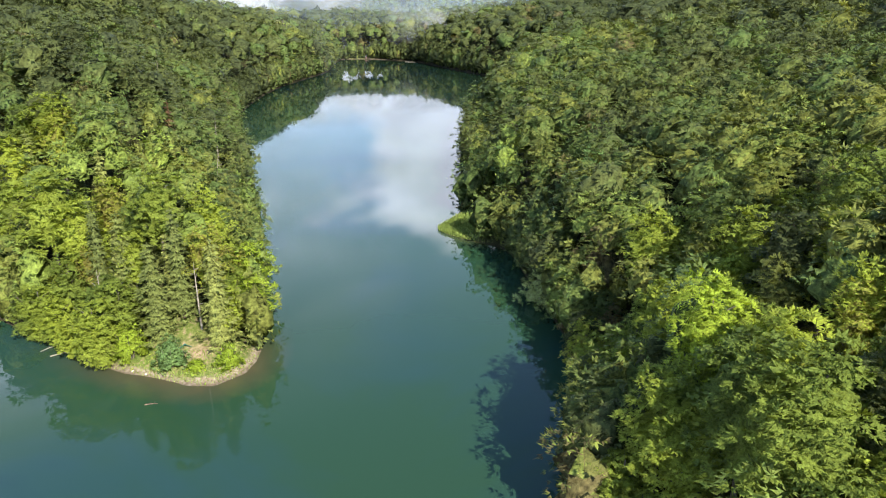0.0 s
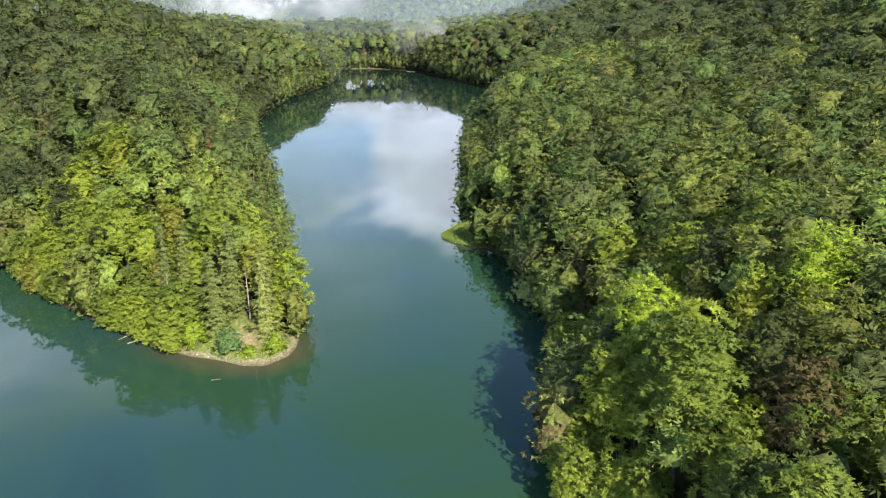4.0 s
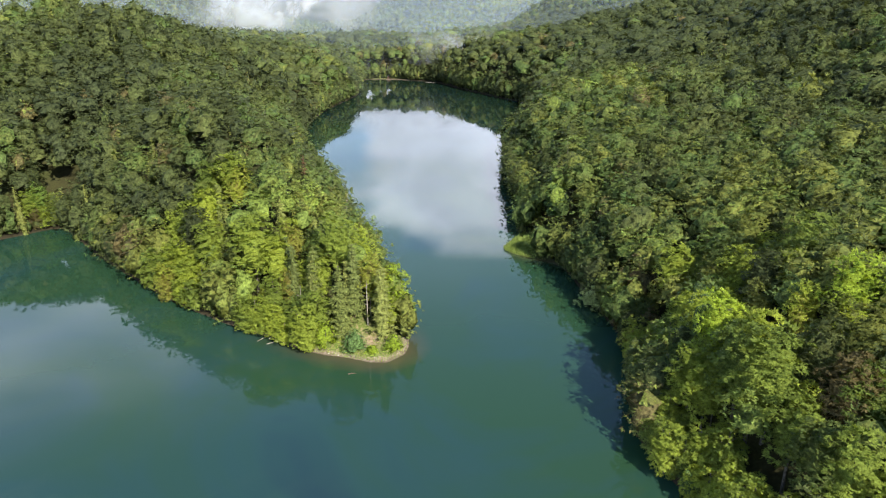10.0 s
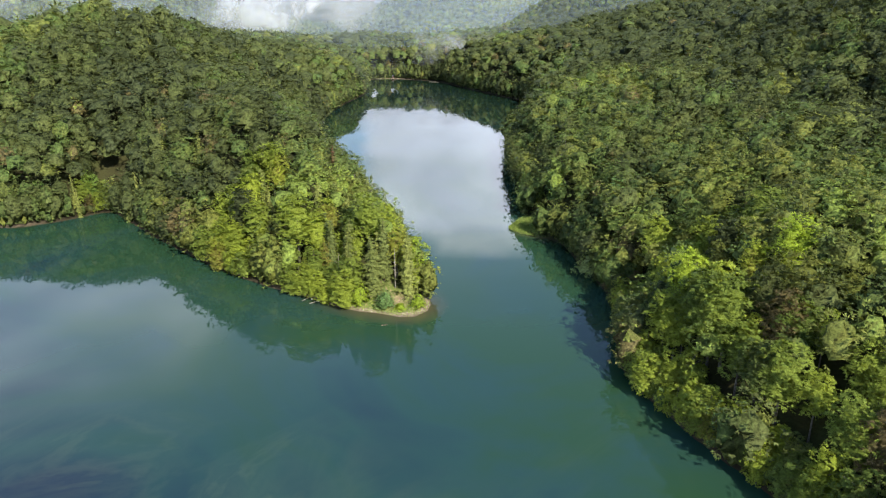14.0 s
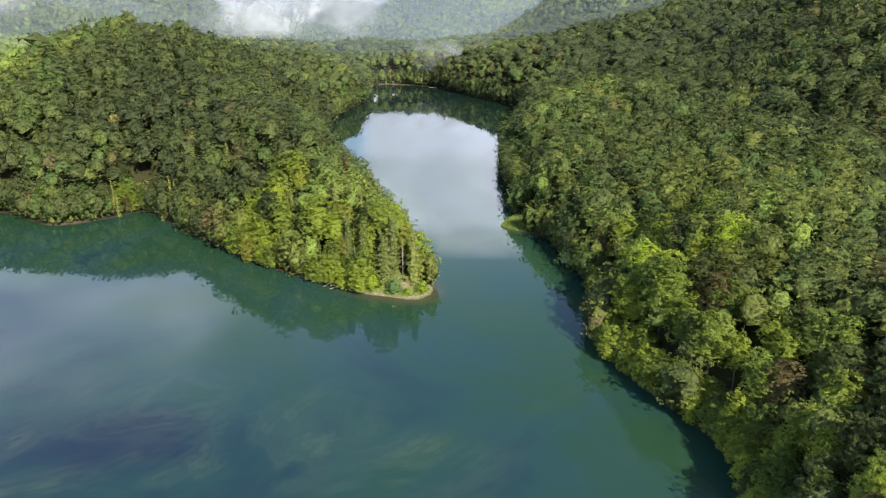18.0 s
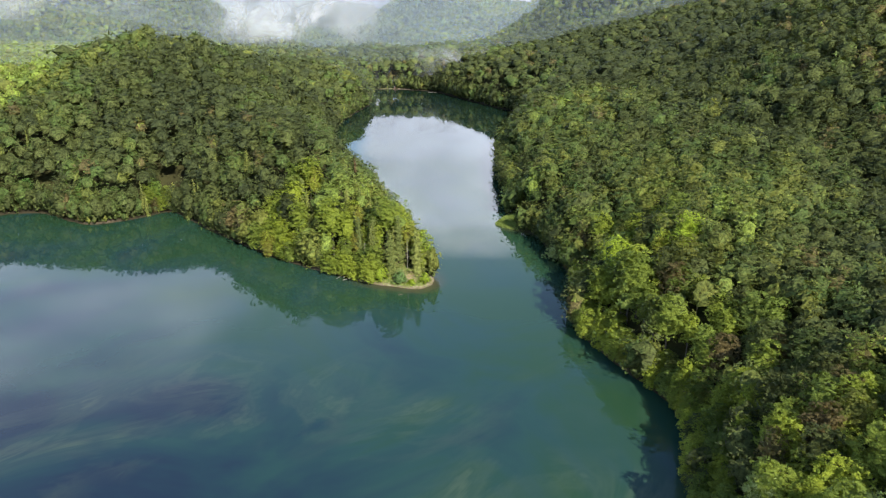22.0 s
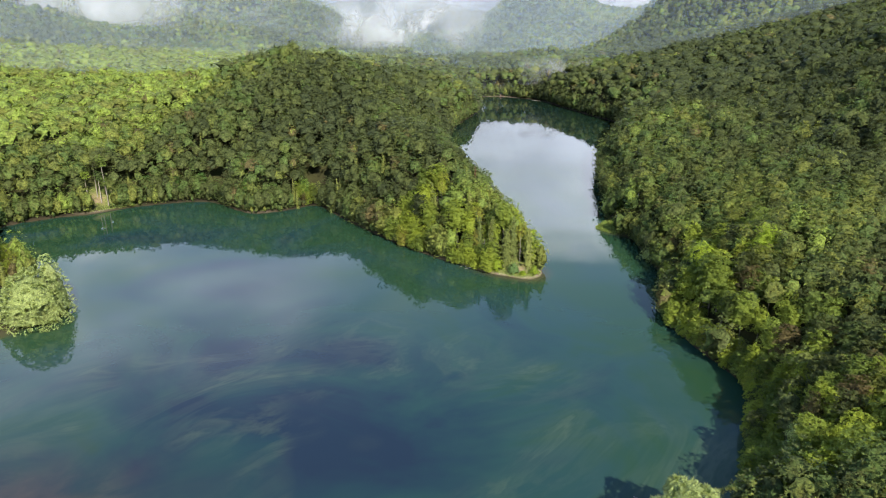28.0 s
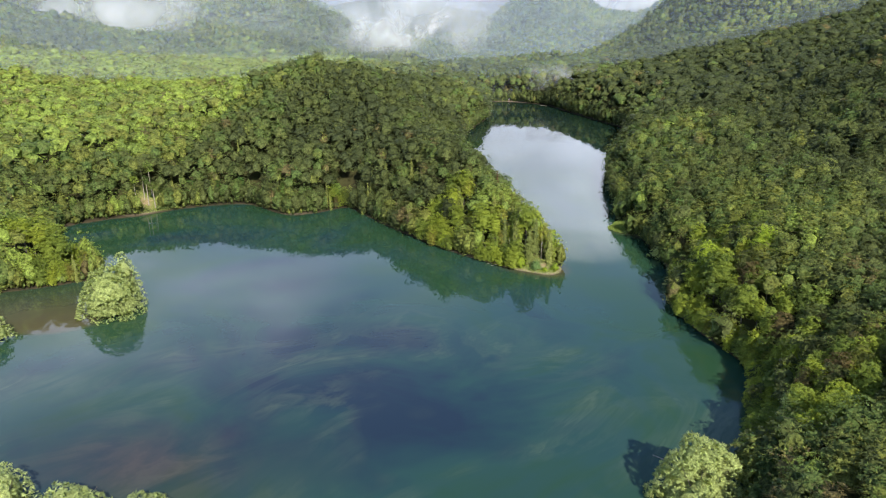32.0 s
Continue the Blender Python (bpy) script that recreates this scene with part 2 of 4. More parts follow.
def ground_material():
    m, nt, b = material("forest_floor", 0.95, 0.1)
    pos = world_position(nt)
    shore = nt.nodes.new("ShaderNodeAttribute")
    shore.attribute_name = "shore"
    open_ = nt.nodes.new("ShaderNodeAttribute")
    open_.attribute_name = "meadow"
    big, fine = noise_node(nt, 0.08, 5, pos), noise_node(nt, 1.3, 6, pos)
    litter = ramp_node(nt, [(0.3, (0.030, 0.028, 0.014)), (0.55, (0.050, 0.052, 0.020)), (0.8, (0.045, 0.075, 0.020))], big.outputs["Fac"]).outputs[0]
    litter = mix_node(nt, 0.5, litter, ramp_node(nt, [(0.3, (0.25, 0.25, 0.25)), (0.7, (1, 1, 1))], fine.outputs["Fac"]).outputs[0], "MULTIPLY")
    sand = ramp_node(nt, [(0.3, (0.15, 0.105, 0.07)), (0.5, (0.27, 0.215, 0.155)), (0.7, (0.38, 0.33, 0.26))], fine.outputs["Fac"]).outputs[0]
    grass = ramp_node(nt, [(0.3, (0.06, 0.10, 0.022)), (0.52, (0.13, 0.17, 0.035)), (0.72, (0.30, 0.22, 0.15))], fine.outputs["Fac"]).outputs[0]
    edge = nt.nodes.new("ShaderNodeMath")
    edge.operation = "MULTIPLY_ADD"
    link(nt, big.outputs["Fac"], edge.inputs[0])
    edge.inputs[1].default_value = 3.0
    link(nt, shore.outputs["Fac"], edge.inputs[2])
    # shore holds the way to the water's edge in metres
    band = ramp_node(nt, [(0.0, (1, 1, 1)), (0.26, (1, 1, 1)), (0.38, (0, 0, 0))], edge.outputs[0])
    scale = nt.nodes.new("ShaderNodeMath")
    scale.operation = "MULTIPLY"
    scale.inputs[1].default_value = 0.1
    link(nt, edge.outputs[0], scale.inputs[0])
    link(nt, scale.outputs[0], band.inputs[0])
    col = mix_node(nt, open_.outputs["Fac"], litter, grass)
    beach = nt.nodes.new("ShaderNodeAttribute")
    beach.attribute_name = "beach"
    both = nt.nodes.new("ShaderNodeMath")
    both.operation = "MULTIPLY"
    link(nt, band.outputs[0], both.inputs[0])
    link(nt, beach.outputs["Fac"], both.inputs[1])
    mud = nt.nodes.new("ShaderNodeMapRange")
    mud.inputs[1].default_value, mud.inputs[2].default_value = 2.5, 5.0
    mud.inputs[3].default_value, mud.inputs[4].default_value = 1, 0
    link(nt, shore.outputs["Fac"], mud.inputs[0])
    col = mix_node(nt, mud.outputs[0], col, mix_node(nt, open_.outputs["Fac"], (0.022, 0.020, 0.012), grass))
    soil = nt.nodes.new("ShaderNodeAttribute")
    soil.attribute_name = "soil"
    col = mix_node(nt, soil.outputs["Fac"], col, ramp_node(nt, [(0.3, (0.17, 0.11, 0.075)), (0.7, (0.36, 0.26, 0.19))], fine.outputs["Fac"]).outputs[0])
    col = mix_node(nt, both.outputs[0], col, sand)
    # the bed below the water is brown mud
    wet = nt.nodes.new("ShaderNodeMapRange")
    wet.inputs[1].default_value, wet.inputs[2].default_value = -0.8, 1.6
    wet.inputs[3].default_value, wet.inputs[4].default_value = 1, 0
    link(nt, shore.outputs["Fac"], wet.inputs[0])
    col = mix_node(nt, wet.outputs[0], col, (0.042, 0.034, 0.021))
    link(nt, col, b.inputs["Base Color"])
    bump(nt, b, fine.outputs["Fac"], 0.7, 0.25)
    return m


def water_material():
    m, nt, b = material("lake_water", 0.012, 0.5)
    b.inputs["IOR"].default_value = 1.333
    pos = world_position(nt)
    sh = nt.nodes.new("ShaderNodeAttribute")
    sh.attribute_name = "shore"
    N = nt.nodes.new
    large = noise_node(nt, 0.012, 4, pos, 0.6, 1.2)
    off_bank = N("ShaderNodeMapRange")
    off_bank.inputs[1].default_value, off_bank.inputs[2].default_value = -110, -15
    off_bank.inputs[3].default_value, off_bank.inputs[4].default_value = -0.16, 0.16
    link(nt, sh.outputs["Fac"], off_bank.inputs[0])
    deep = N("ShaderNodeMath")
    deep.operation = "ADD"
    link(nt, large.outputs["Fac"], deep.inputs[0])
    link(nt, off_bank.outputs[0], deep.inputs[1])
    # the green towards the banks paints the trees' reflection into the water
    body = ramp_node(nt, [(0.24, (0.011, 0.021, 0.038)), (0.34, (0.012, 0.030, 0.041)), (0.5, (0.016, 0.045, 0.043)), (0.68, (0.017, 0.047, 0.024))], deep.outputs[0]).outputs[0]
    # drifting veils of pollen: soft bands drawn out by the wind
    turned, warp = N("ShaderNodeMapping"), N("ShaderNodeMapping")
    turned.inputs["Rotation"].default_value = (0, 0, -0.74)
    warp.inputs["Scale"].default_value = (0.013, 0.028, 1)
    link(nt, pos, turned.inputs[0])
    link(nt, turned.outputs[0], warp.inputs[0])
    swirl = noise_node(nt, 1.0, 5, warp.outputs[0], 0.58, 1.3)
    streak = ramp_node(nt, [(0.45, (0, 0, 0)), (0.52, (0.4, 0.4, 0.4)), (0.56, (0.22, 0.22, 0.22)), (0.615, (0.85, 0.85, 0.85)), (0.67, (0.2, 0.2, 0.2)), (0.74, (0, 0, 0))], swirl.outputs["Fac"])
    south = N("ShaderNodeSeparateXYZ")
    link(nt, pos, south.inputs[0])
    zone = N("ShaderNodeMapRange")
    zone.inputs[1].default_value, zone.inputs[2].default_value = 75, -20
    zone.inputs[3].default_value, zone.inputs[4].default_value = 0.0, 0.65
    link(nt, south.outputs["Y"], zone.inputs[0])
    blot = ramp_node(nt, [(0.42, (0, 0, 0)), (0.64, (1, 1, 1))], noise_node(nt, 0.017, 2, pos, 0.5, 0.8).outputs["Fac"])
    only = N("ShaderNodeMath")
    only.operation = "MULTIPLY"
    link(nt, streak.outputs[0], only.inputs[0])
    link(nt, blot.outputs[0], only.inputs[1])
    mul = N("ShaderNodeMath")
    mul.operation = "MULTIPLY"
    link(nt, only.outputs[0], mul.inputs[0])
    link(nt, zone.outputs[0], mul.inputs[1])
    body = mix_node(nt, mul.outputs[0], body, (0.080, 0.105, 0.066))
    # dark silt on the shallow bed at the southern end
    silt = N("ShaderNodeAttribute")
    silt.attribute_name = "silt"
    body = mix_node(nt, silt.outputs["Fac"], body, ramp_node(nt, [(0.35, (0.020, 0.024, 0.036)), (0.6, (0.052, 0.038, 0.040))], swirl.outputs["Fac"]).outputs[0])
    # water colour darkened at the narrow head of the lake, imitating dark tree reflections
    head = N("ShaderNodeMapRange")
    head.inputs[1].default_value, head.inputs[2].default_value = 250, 560
    head.inputs[3].default_value, head.inputs[4].default_value = 0.0, 0.72
    link(nt, south.outputs["Y"], head.inputs[0])
    body = mix_node(nt, head.outputs[0], body, (0.004, 0.009, 0.008))
    # shallows show the brown bed
    fine = noise_node(nt, 0.25, 5, pos)
    off = N("ShaderNodeMath")
    off.operation = "MULTIPLY_ADD"
    link(nt, fine.outputs["Fac"], off.inputs[0])
    off.inputs[1].default_value = 4.0
    link(nt, sh.outputs["Fac"], off.inputs[2])
    near = N("ShaderNodeMapRange")
    near.inputs[1].default_value, near.inputs[2].default_value = -5.0, 2.5
    near.inputs[3].default_value, near.inputs[4].default_value = 0.0, 0.8
    link(nt, off.outputs[0], near.inputs[0])
    flat_shore = N("ShaderNodeAttribute")
    flat_shore.attribute_name = "beach"
    bed = N("ShaderNodeMath")
    bed.operation = "MULTIPLY"
    link(nt, near.outputs[0], bed.inputs[0])
    link(nt, flat_shore.outputs["Fac"], bed.inputs[1])
    body = mix_node(nt, bed.outputs[0], body, (0.075, 0.058, 0.033))
    link(nt, body, b.inputs["Base Color"])
    # faint ripples
    rp = N("ShaderNodeMapping")
    rp.inputs["Scale"].default_value = (0.35, 0.9, 1)
    link(nt, pos, rp.inputs[0])
    rip = noise_node(nt, 1.0, 3, rp.outputs[0])
    bump(nt, b, rip.outputs["Fac"], 0.035, 0.10)
    return m


ground_mat, water_mat = ground_material(), water_material()

# ---- the lake's outline, metres ----
COVE = [(-43, 113), (-56, 116), (-68, 121), (-79, 129), (-95, 139), (-116, 155), (-140, 178), (-165, 204), (-182, 223), (-197, 238),
        (-213, 224), (-232, 213), (-247, 219), (-277, 238), (-306, 231), (-331, 215), (-347, 199), (-368, 187), (-388, 160), (-352, 112)]
SOUTH = [(-306, 86), (-323, 67), (-350, 52), (-395, 25), (-410, -40), (-360, -95), (-290, -118), (-200, -128), (-110, -150), (-30, -150), (4, -110),
         (14, -72), (25, -40), (34, -12)]
EAST = [(38, 10), (35, 25), (29, 38), (23, 55), (19, 69), (18, 80), (23, 98), (27, 117), (25, 138), (22, 160), (18, 186), (7, 195), (-2, 205), (2, 215),
        (10, 236), (11, 282), (12, 332), (17, 382), (27, 432), (41, 492), (55, 552), (61, 600)]
NORTH = [(52, 632), (38, 656), (16, 702), (0, 735), (-28, 797), (-60, 822), (-90, 838), (-106, 836), (-119, 826), (-117, 760), (-113, 690), (-122, 630),
         (-130, 580), (-133, 535), (-131, 480), (-124, 418), (-113, 372), (-98, 325), (-79, 268), (-62, 213), (-48, 165), (-40, 138), (-37, 122)]


def smooth_loop(points, cuts=5):
    p = np.array(points, float)
    out = []
    for i in range(len(p)):
        a, b, c, d = p[i - 1], p[i], p[(i + 1) % len(p)], p[(i + 2) % len(p)]
        for k in range(cuts):
            t = k / cuts
            out.append(0.5 * (2 * b + (c - a) * t + (2 * a - 5 * b + 4 * c - d) * t * t + (3 * b - a - 3 * c + d) * t ** 3))
    return np.array(out)


SHORE = smooth_loop(COVE + SOUTH + EAST + NORTH)


def shore_distance(x, y):
    """Metres to the water's edge: above zero on land, below on the lake."""
    P = np.stack([np.ravel(x), np.ravel(y)], 1).astype(float)
    A, B = SHORE, np.roll(SHORE, -1, 0)
    D = B - A
    L = (D ** 2).sum(1)
    res = np.empty(len(P))
    for s in range(0, len(P), 4000):
        q = P[s:s + 4000]
        w = q[:, None, :] - A[None]
        t = np.clip((w * D[None]).sum(2) / L[None], 0, 1)
        e = w - t[..., None] * D[None]
        dist = np.sqrt((e ** 2).sum(2).min(1))
        cond = (A[None, :, 1] > q[:, 1:2]) != (B[None, :, 1] > q[:, 1:2])
        xi = A[None, :, 0] + (q[:, 1:2] - A[None, :, 1]) / np.where(D[:, 1] == 0, 1e-9, D[:, 1])[None] * D[None, :, 0]
        inside = (cond & (q[:, 0:1] < xi)).sum(1) % 2 == 1
        res[s:s + 4000] = np.where(inside, -dist, dist)
    return res.reshape(np.shape(x))


def bell(x, y, cx, cy, sx, sy):
    return np.exp(-((x - cx) / sx) ** 2 - ((y - cy) / sy) ** 2)


def wave_noise(x, y):
    """Gentle unevenness of the land."""
    return (np.sin(x * 0.021 + 1.3) * np.cos(y * 0.017 - 0.6) + 0.6 * np.sin(x * 0.047 - y * 0.039 + 2.1) + 0.4 * np.sin(x * 0.083 + y * 0.071))


def land(x, y, d=None):
    x, y = np.asarray(x, float), np.asarray(y, float)
    if d is None:
        d = shore_distance(x, y)
    pos = np.maximum(d, 0)
    rise = np.maximum(pos - 5 * (1 - np.exp(-pos / 5)), 0)
    east = 1 / (1 + np.exp(-(x + 45 - 0.02 * y) / 14))
    far = 1 / (1 + np.exp(-(y - 770) / 40))
    west = 1 / (1 + np.exp((x + 330) / 35))
    top = 40 - 14 * far - 16 * west * (1 - far)
    z = top * (1 - np.exp(-rise / 45))
    slope = np.maximum(pos - 105, 0)
    z += east * np.exp(-(np.maximum(y - 350, 0) / 450) ** 2) * 0.5 * (np.sqrt(slope ** 2 + 400) - 20) * np.exp(-np.maximum(pos - 250, 0) / 900)
    z += np.minimum(rise / 28, 1) * (13 * bell(x, y, -135, 215, 46, 46) + 32 * bell(x, y, -262, 425, 105, 105))
    z += np.minimum(rise / 20, 1) * 2.2 * wave_noise(x, y)
    # the valley falls away behind the head of the lake
    z -= 70 * np.exp(-((x + 50) / 480) ** 4) / (1 + np.exp(-(y - 1130) / 60))
    z += 330 * bell(x, y, -1250, 1900, 500, 380) + 215 * bell(x, y, 5, 2450, 262, 420) + 400 * bell(x, y, 650, 1700, 350, 620)
    z += 130 * bell(x, y, -650, 3500, 800, 300)
    z += 95 * bell(x, y, 690, 4100, 320, 380) + 260 * bell(x, y, -1900, 900, 700, 900)
    rough = np.clip((np.hypot(x, y) - 1200) / 600, 0, 1)
    z += rough * (8 * np.sin(x * 0.013 + 0.4 * np.sin(y * 0.01)) * np.cos(y * 0.009) + 5 * np.sin(x * 0.031 - y * 0.027))
    z *= 1 - 0.65 * np.clip(bell(x, y, -50, 118, 17, 11) + 0.85 * bell(x, y, 5, 207, 11, 14), 0, 1)
    bed = -np.minimum(-np.minimum(d, 0) * 0.28, 9)
    return np.where(d > 0, z + 0.10 * np.minimum(pos, 3), bed)


# ---- mesh helpers ----
def mesh_from(name, co, faces, mat, attrs=None, normals=None):
    """A mesh from arrays: co (n, 3), faces (m, 3 or 4)."""
    me = bpy.data.meshes.new(name)
    m, k = faces.shape
    me.vertices.add(len(co))
    me.vertices.foreach_set("co", np.ascontiguousarray(co, np.float32).ravel())
    me.loops.add(m * k)
    me.loops.foreach_set("vertex_index", np.ascontiguousarray(faces, np.int32).ravel())
    me.polygons.add(m)
    me.polygons.foreach_set("loop_start", np.arange(0, m * k, k, dtype=np.int32))
    for key, values in (attrs or {}).items():
        a = me.attributes.new(key, "FLOAT", "POINT")
        a.data.foreach_set("value", np.ascontiguousarray(values, np.float32))
    me.update(calc_edges=True)
    me.validate()
    if normals is not None:
        me.normals_split_custom_set_from_vertices(np.ascontiguousarray(normals, np.float32))
    me.materials.append(mat)
    return me


def part(name, me, parent, label=""):
    ob = new(name, me)
    ob.parent = parent
    return tagged(ob, label)


def thing(name, label, category, group="", m=None):
    ob = new(name)
    ob.empty_display_size = 0.5
    if m is not None:
        ob.matrix_basis = m
    return tagged(ob, label, category, group)


def tubes(runs, sides=6):
    """Tapered tubes; each run is a list of (x, y, z, radius)."""
    co, faces = [], []
    for run in runs:
        base = len(co)
        for i, (x, y, z, r) in enumerate(run):
            a, b = Vector(run[max(i - 1, 0)][:3]), Vector(run[min(i + 1, len(run) - 1)][:3])
            q = (b - a).to_track_quat("Z", "Y")
            for s in range(sides):
                t = 2 * math.pi * s / sides
                co.append(Vector((x, y, z)) + q @ Vector((math.cos(t) * r, math.sin(t) * r, 0)))
        for i in range(len(run) - 1):
            for s in range(sides):
                n = (s + 1) % sides
                faces.append((base + i * sides + s, base + i * sides + n, base + (i + 1) * sides + n, base + (i + 1) * sides + s))
    return np.array([tuple(c) for c in co]), np.array(faces)


# ---- ground and water ----
def spaced(lo, fine_lo, fine_hi, hi, step, grow=1.12, most=90):
    out = list(np.arange(fine_lo, fine_hi + 0.1, step))
    s, v = step, fine_lo
    while v > lo:
        s = min(s * grow, most)
        v -= s
        out.insert(0, v)
    s, v = step, out[-1]
    while v < hi:
        s = min(s * grow, most)
        v += s
        out.append(v)
    return np.array(out)


def grid_faces(nx, ny):
    i = np.arange(nx * ny).reshape(ny, nx)
    return np.stack([i[:-1, :-1], i[:-1, 1:], i[1:, 1:], i[1:, :-1]], -1).reshape(-1, 4)


xs, ys = spaced(-3600, -430, 120, 3600, 4.5), spaced(-900, -170, 870, 4700, 4.5)
GX, GY = np.meshgrid(xs, ys)
GD = shore_distance(GX, GY)
meadow = np.clip(1.2 * bell(GX, GY, -50, 119, 20, 12) + 1.3 * bell(GX, GY, -345, 220, 13, 12) + 1.2 * bell(GX, GY, 6, 208, 12, 15) + bell(GX, GY, -95, 842, 22, 9), 0, 1)
beach = np.clip(1.4 * bell(GX, GY, -46, 117, 26, 16) + bell(GX, GY, -84, 131, 14, 8) + 0.5 * bell(GX, GY, -232, 214, 12, 8) + 0.7 * bell(GX, GY, -347, 205, 11, 9)
                + 1.2 * bell(GX, GY, -80, 835, 40, 14) + 0.35 * bell(GX, GY, 25, 60, 14, 22), 0, 1)
soil_patch = np.clip(1.3 * bell(GX, GY, -48.6, 121.2, 4.2, 2.6) + 1.3 * 0.8 * bell(GX, GY, -350, 214, 5, 4), 0, 1)
GZ = land(GX, GY, GD)
ground = tagged(new("ground", mesh_from("ground", np.stack([GX, GY, GZ], -1).reshape(-1, 3), grid_faces(len(xs), len(ys)), ground_mat,
                                       {"shore": GD.ravel(), "meadow": meadow.ravel(), "beach": beach.ravel(), "soil": soil_patch.ravel()})), "forested valley floor and hills with a sandy shore", "ground", kind="structure")
for p in ground.data.polygons:
    p.use_smooth = True

wx, wy = np.arange(-430, 80, 5.0), np.arange(-170, 860, 5.0)
WX, WY = np.meshgrid(wx, wy)
WD = shore_distance(WX, WY)
WB = np.clip(1.3 * bell(WX, WY, -46, 112, 32, 20) + 1.0 * bell(WX, WY, -292, 16, 70, 42) + 0.5 * bell(WX, WY, 8, 196, 14, 10) + 0.4 * bell(WX, WY, -10, -60, 20, 25), 0, 1)
wf = grid_faces(len(wx), len(wy))
wf = wf[(WD.ravel()[wf] < 8).any(1)]
lake = tagged(new("water", mesh_from("water", np.stack([WX, WY, 0 * WX], -1).reshape(-1, 3), wf, water_mat, {"shore": (WD + 66 * bell(WX, WY, -285, 16, 64, 40)).ravel(), "beach": WB.ravel(), "silt": 0.75 * bell(WX, WY, -195, -80, 48, 24).ravel()})),
              "calm teal lake water mirroring cloud and trees", "lake", kind="structure")

# ---- trees ----
rng = np.random.default_rng(7)


def unit(v):
    return v / np.maximum(np.linalg.norm(v, axis=-1, keepdims=True), 1e-9)


def fans(P, out, size, rng, fingers=7, droop=0.2, slim=0.34, flat=0.5, spread=1.05, lie=0.8, jitter=0.3):
    """Leafy twigs: each one a flat hand of pointed fingers that reaches outwards, with their normals."""
    n = len(P)
    axis = out.copy()
    axis[:, 2] = axis[:, 2] * 0.45 - droop
    axis = unit(axis + rng.normal(0, jitter, (n, 3)))
    nor = unit(0.5 * out + np.array([0, 0, lie]) + rng.normal(0, 0.28, (n, 3)))
    side = unit(np.cross(axis, nor))
    nor = np.cross(side, axis)
    L = size * rng.uniform(0.7, 1.35, (n, 1))
    co, no = [], []
    for j in range(fingers):
        a = spread * (2 * (j + 0.5) / fingers - 1) + rng.normal(0, 0.10, (n, 1))
        way = axis * np.cos(a) + side * np.sin(a)
        over = np.cross(nor, way)
        ln = L * (1 - 0.32 * np.abs(a) / spread) * rng.uniform(0.75, 1.2, (n, 1))
        foot = P - axis * L * 0.28 + side * np.sin(a) * L * 0.22
        dip = nor * (rng.uniform(-0.22, 0.06, (n, 1)) * ln)
        w = ln * slim * rng.uniform(0.8, 1.25, (n, 1))
        tri = [foot + way * ln * 0.12 - over * w * 0.55, foot + way * ln * 0.45 + over * w * 0.55, foot + way * ln + dip]
        true = unit(np.cross(tri[1] - tri[0], tri[2] - tri[0]))
        # every finger turns its upper face outwards
        back = ((true * (nor + out)).sum(1) < 0)[:, None]
        true = np.where(back, -true, true)
        tri = [np.where(back, tri[1], tri[0]), np.where(back, tri[0], tri[1]), tri[2]]
        co.append(np.stack(tri, 1))
        no.append(np.repeat(unit((1 - flat) * out + flat * true), 3, 0).reshape(n, 3, 3))
    return np.stack(co, 1).reshape(-1, 3), np.stack(no, 1).reshape(-1, 3)


def split_quads(co, no):
    """Loose quads as loose triangles."""
    k = np.array([0, 1, 2, 0, 2, 3])
    return co.reshape(-1, 4, 3)[:, k].reshape(-1, 3), no.reshape(-1, 4, 3)[:, k].reshape(-1, 3)


def hull(cent, rad, z0, height, rng, sides, bands, draw=0.8, start=-0.9):
    """A lumpy closed skin under the sprays, drawn in to the boughs."""
    mid = np.array([0, 0, z0 + 0.45 * (height - z0)])
    rows = []
    for i in range(bands + 1):
        e = start + (math.pi / 2 - start - 0.04) * i / bands
        row = []
        for k in range(sides):
            a = 2 * math.pi * (k + 0.5 * (i % 2)) / sides
            v = np.array([math.cos(a) * math.cos(e), math.sin(a) * math.cos(e), math.sin(e)])
            along = (cent - mid) @ v
            off = np.linalg.norm((cent - mid) - along[:, None] * v, axis=1)
            t = np.where(off < rad, along + np.sqrt(np.maximum(rad ** 2 - off ** 2, 0)), 0).max()
            row.append(mid + v * max(t * draw, 0.8))
        rows.append(row)
    q = []
    for i in range(bands):
        for k in range(sides):
            n = (k + 1) % sides
            q.append([rows[i][k], rows[i][n], rows[i + 1][n], rows[i + 1][k]])
    q = np.array(q)
    return q.reshape(-1, 3), unit(unit(q.reshape(-1, 3) - mid) + np.array([0, 0, 0.35]))


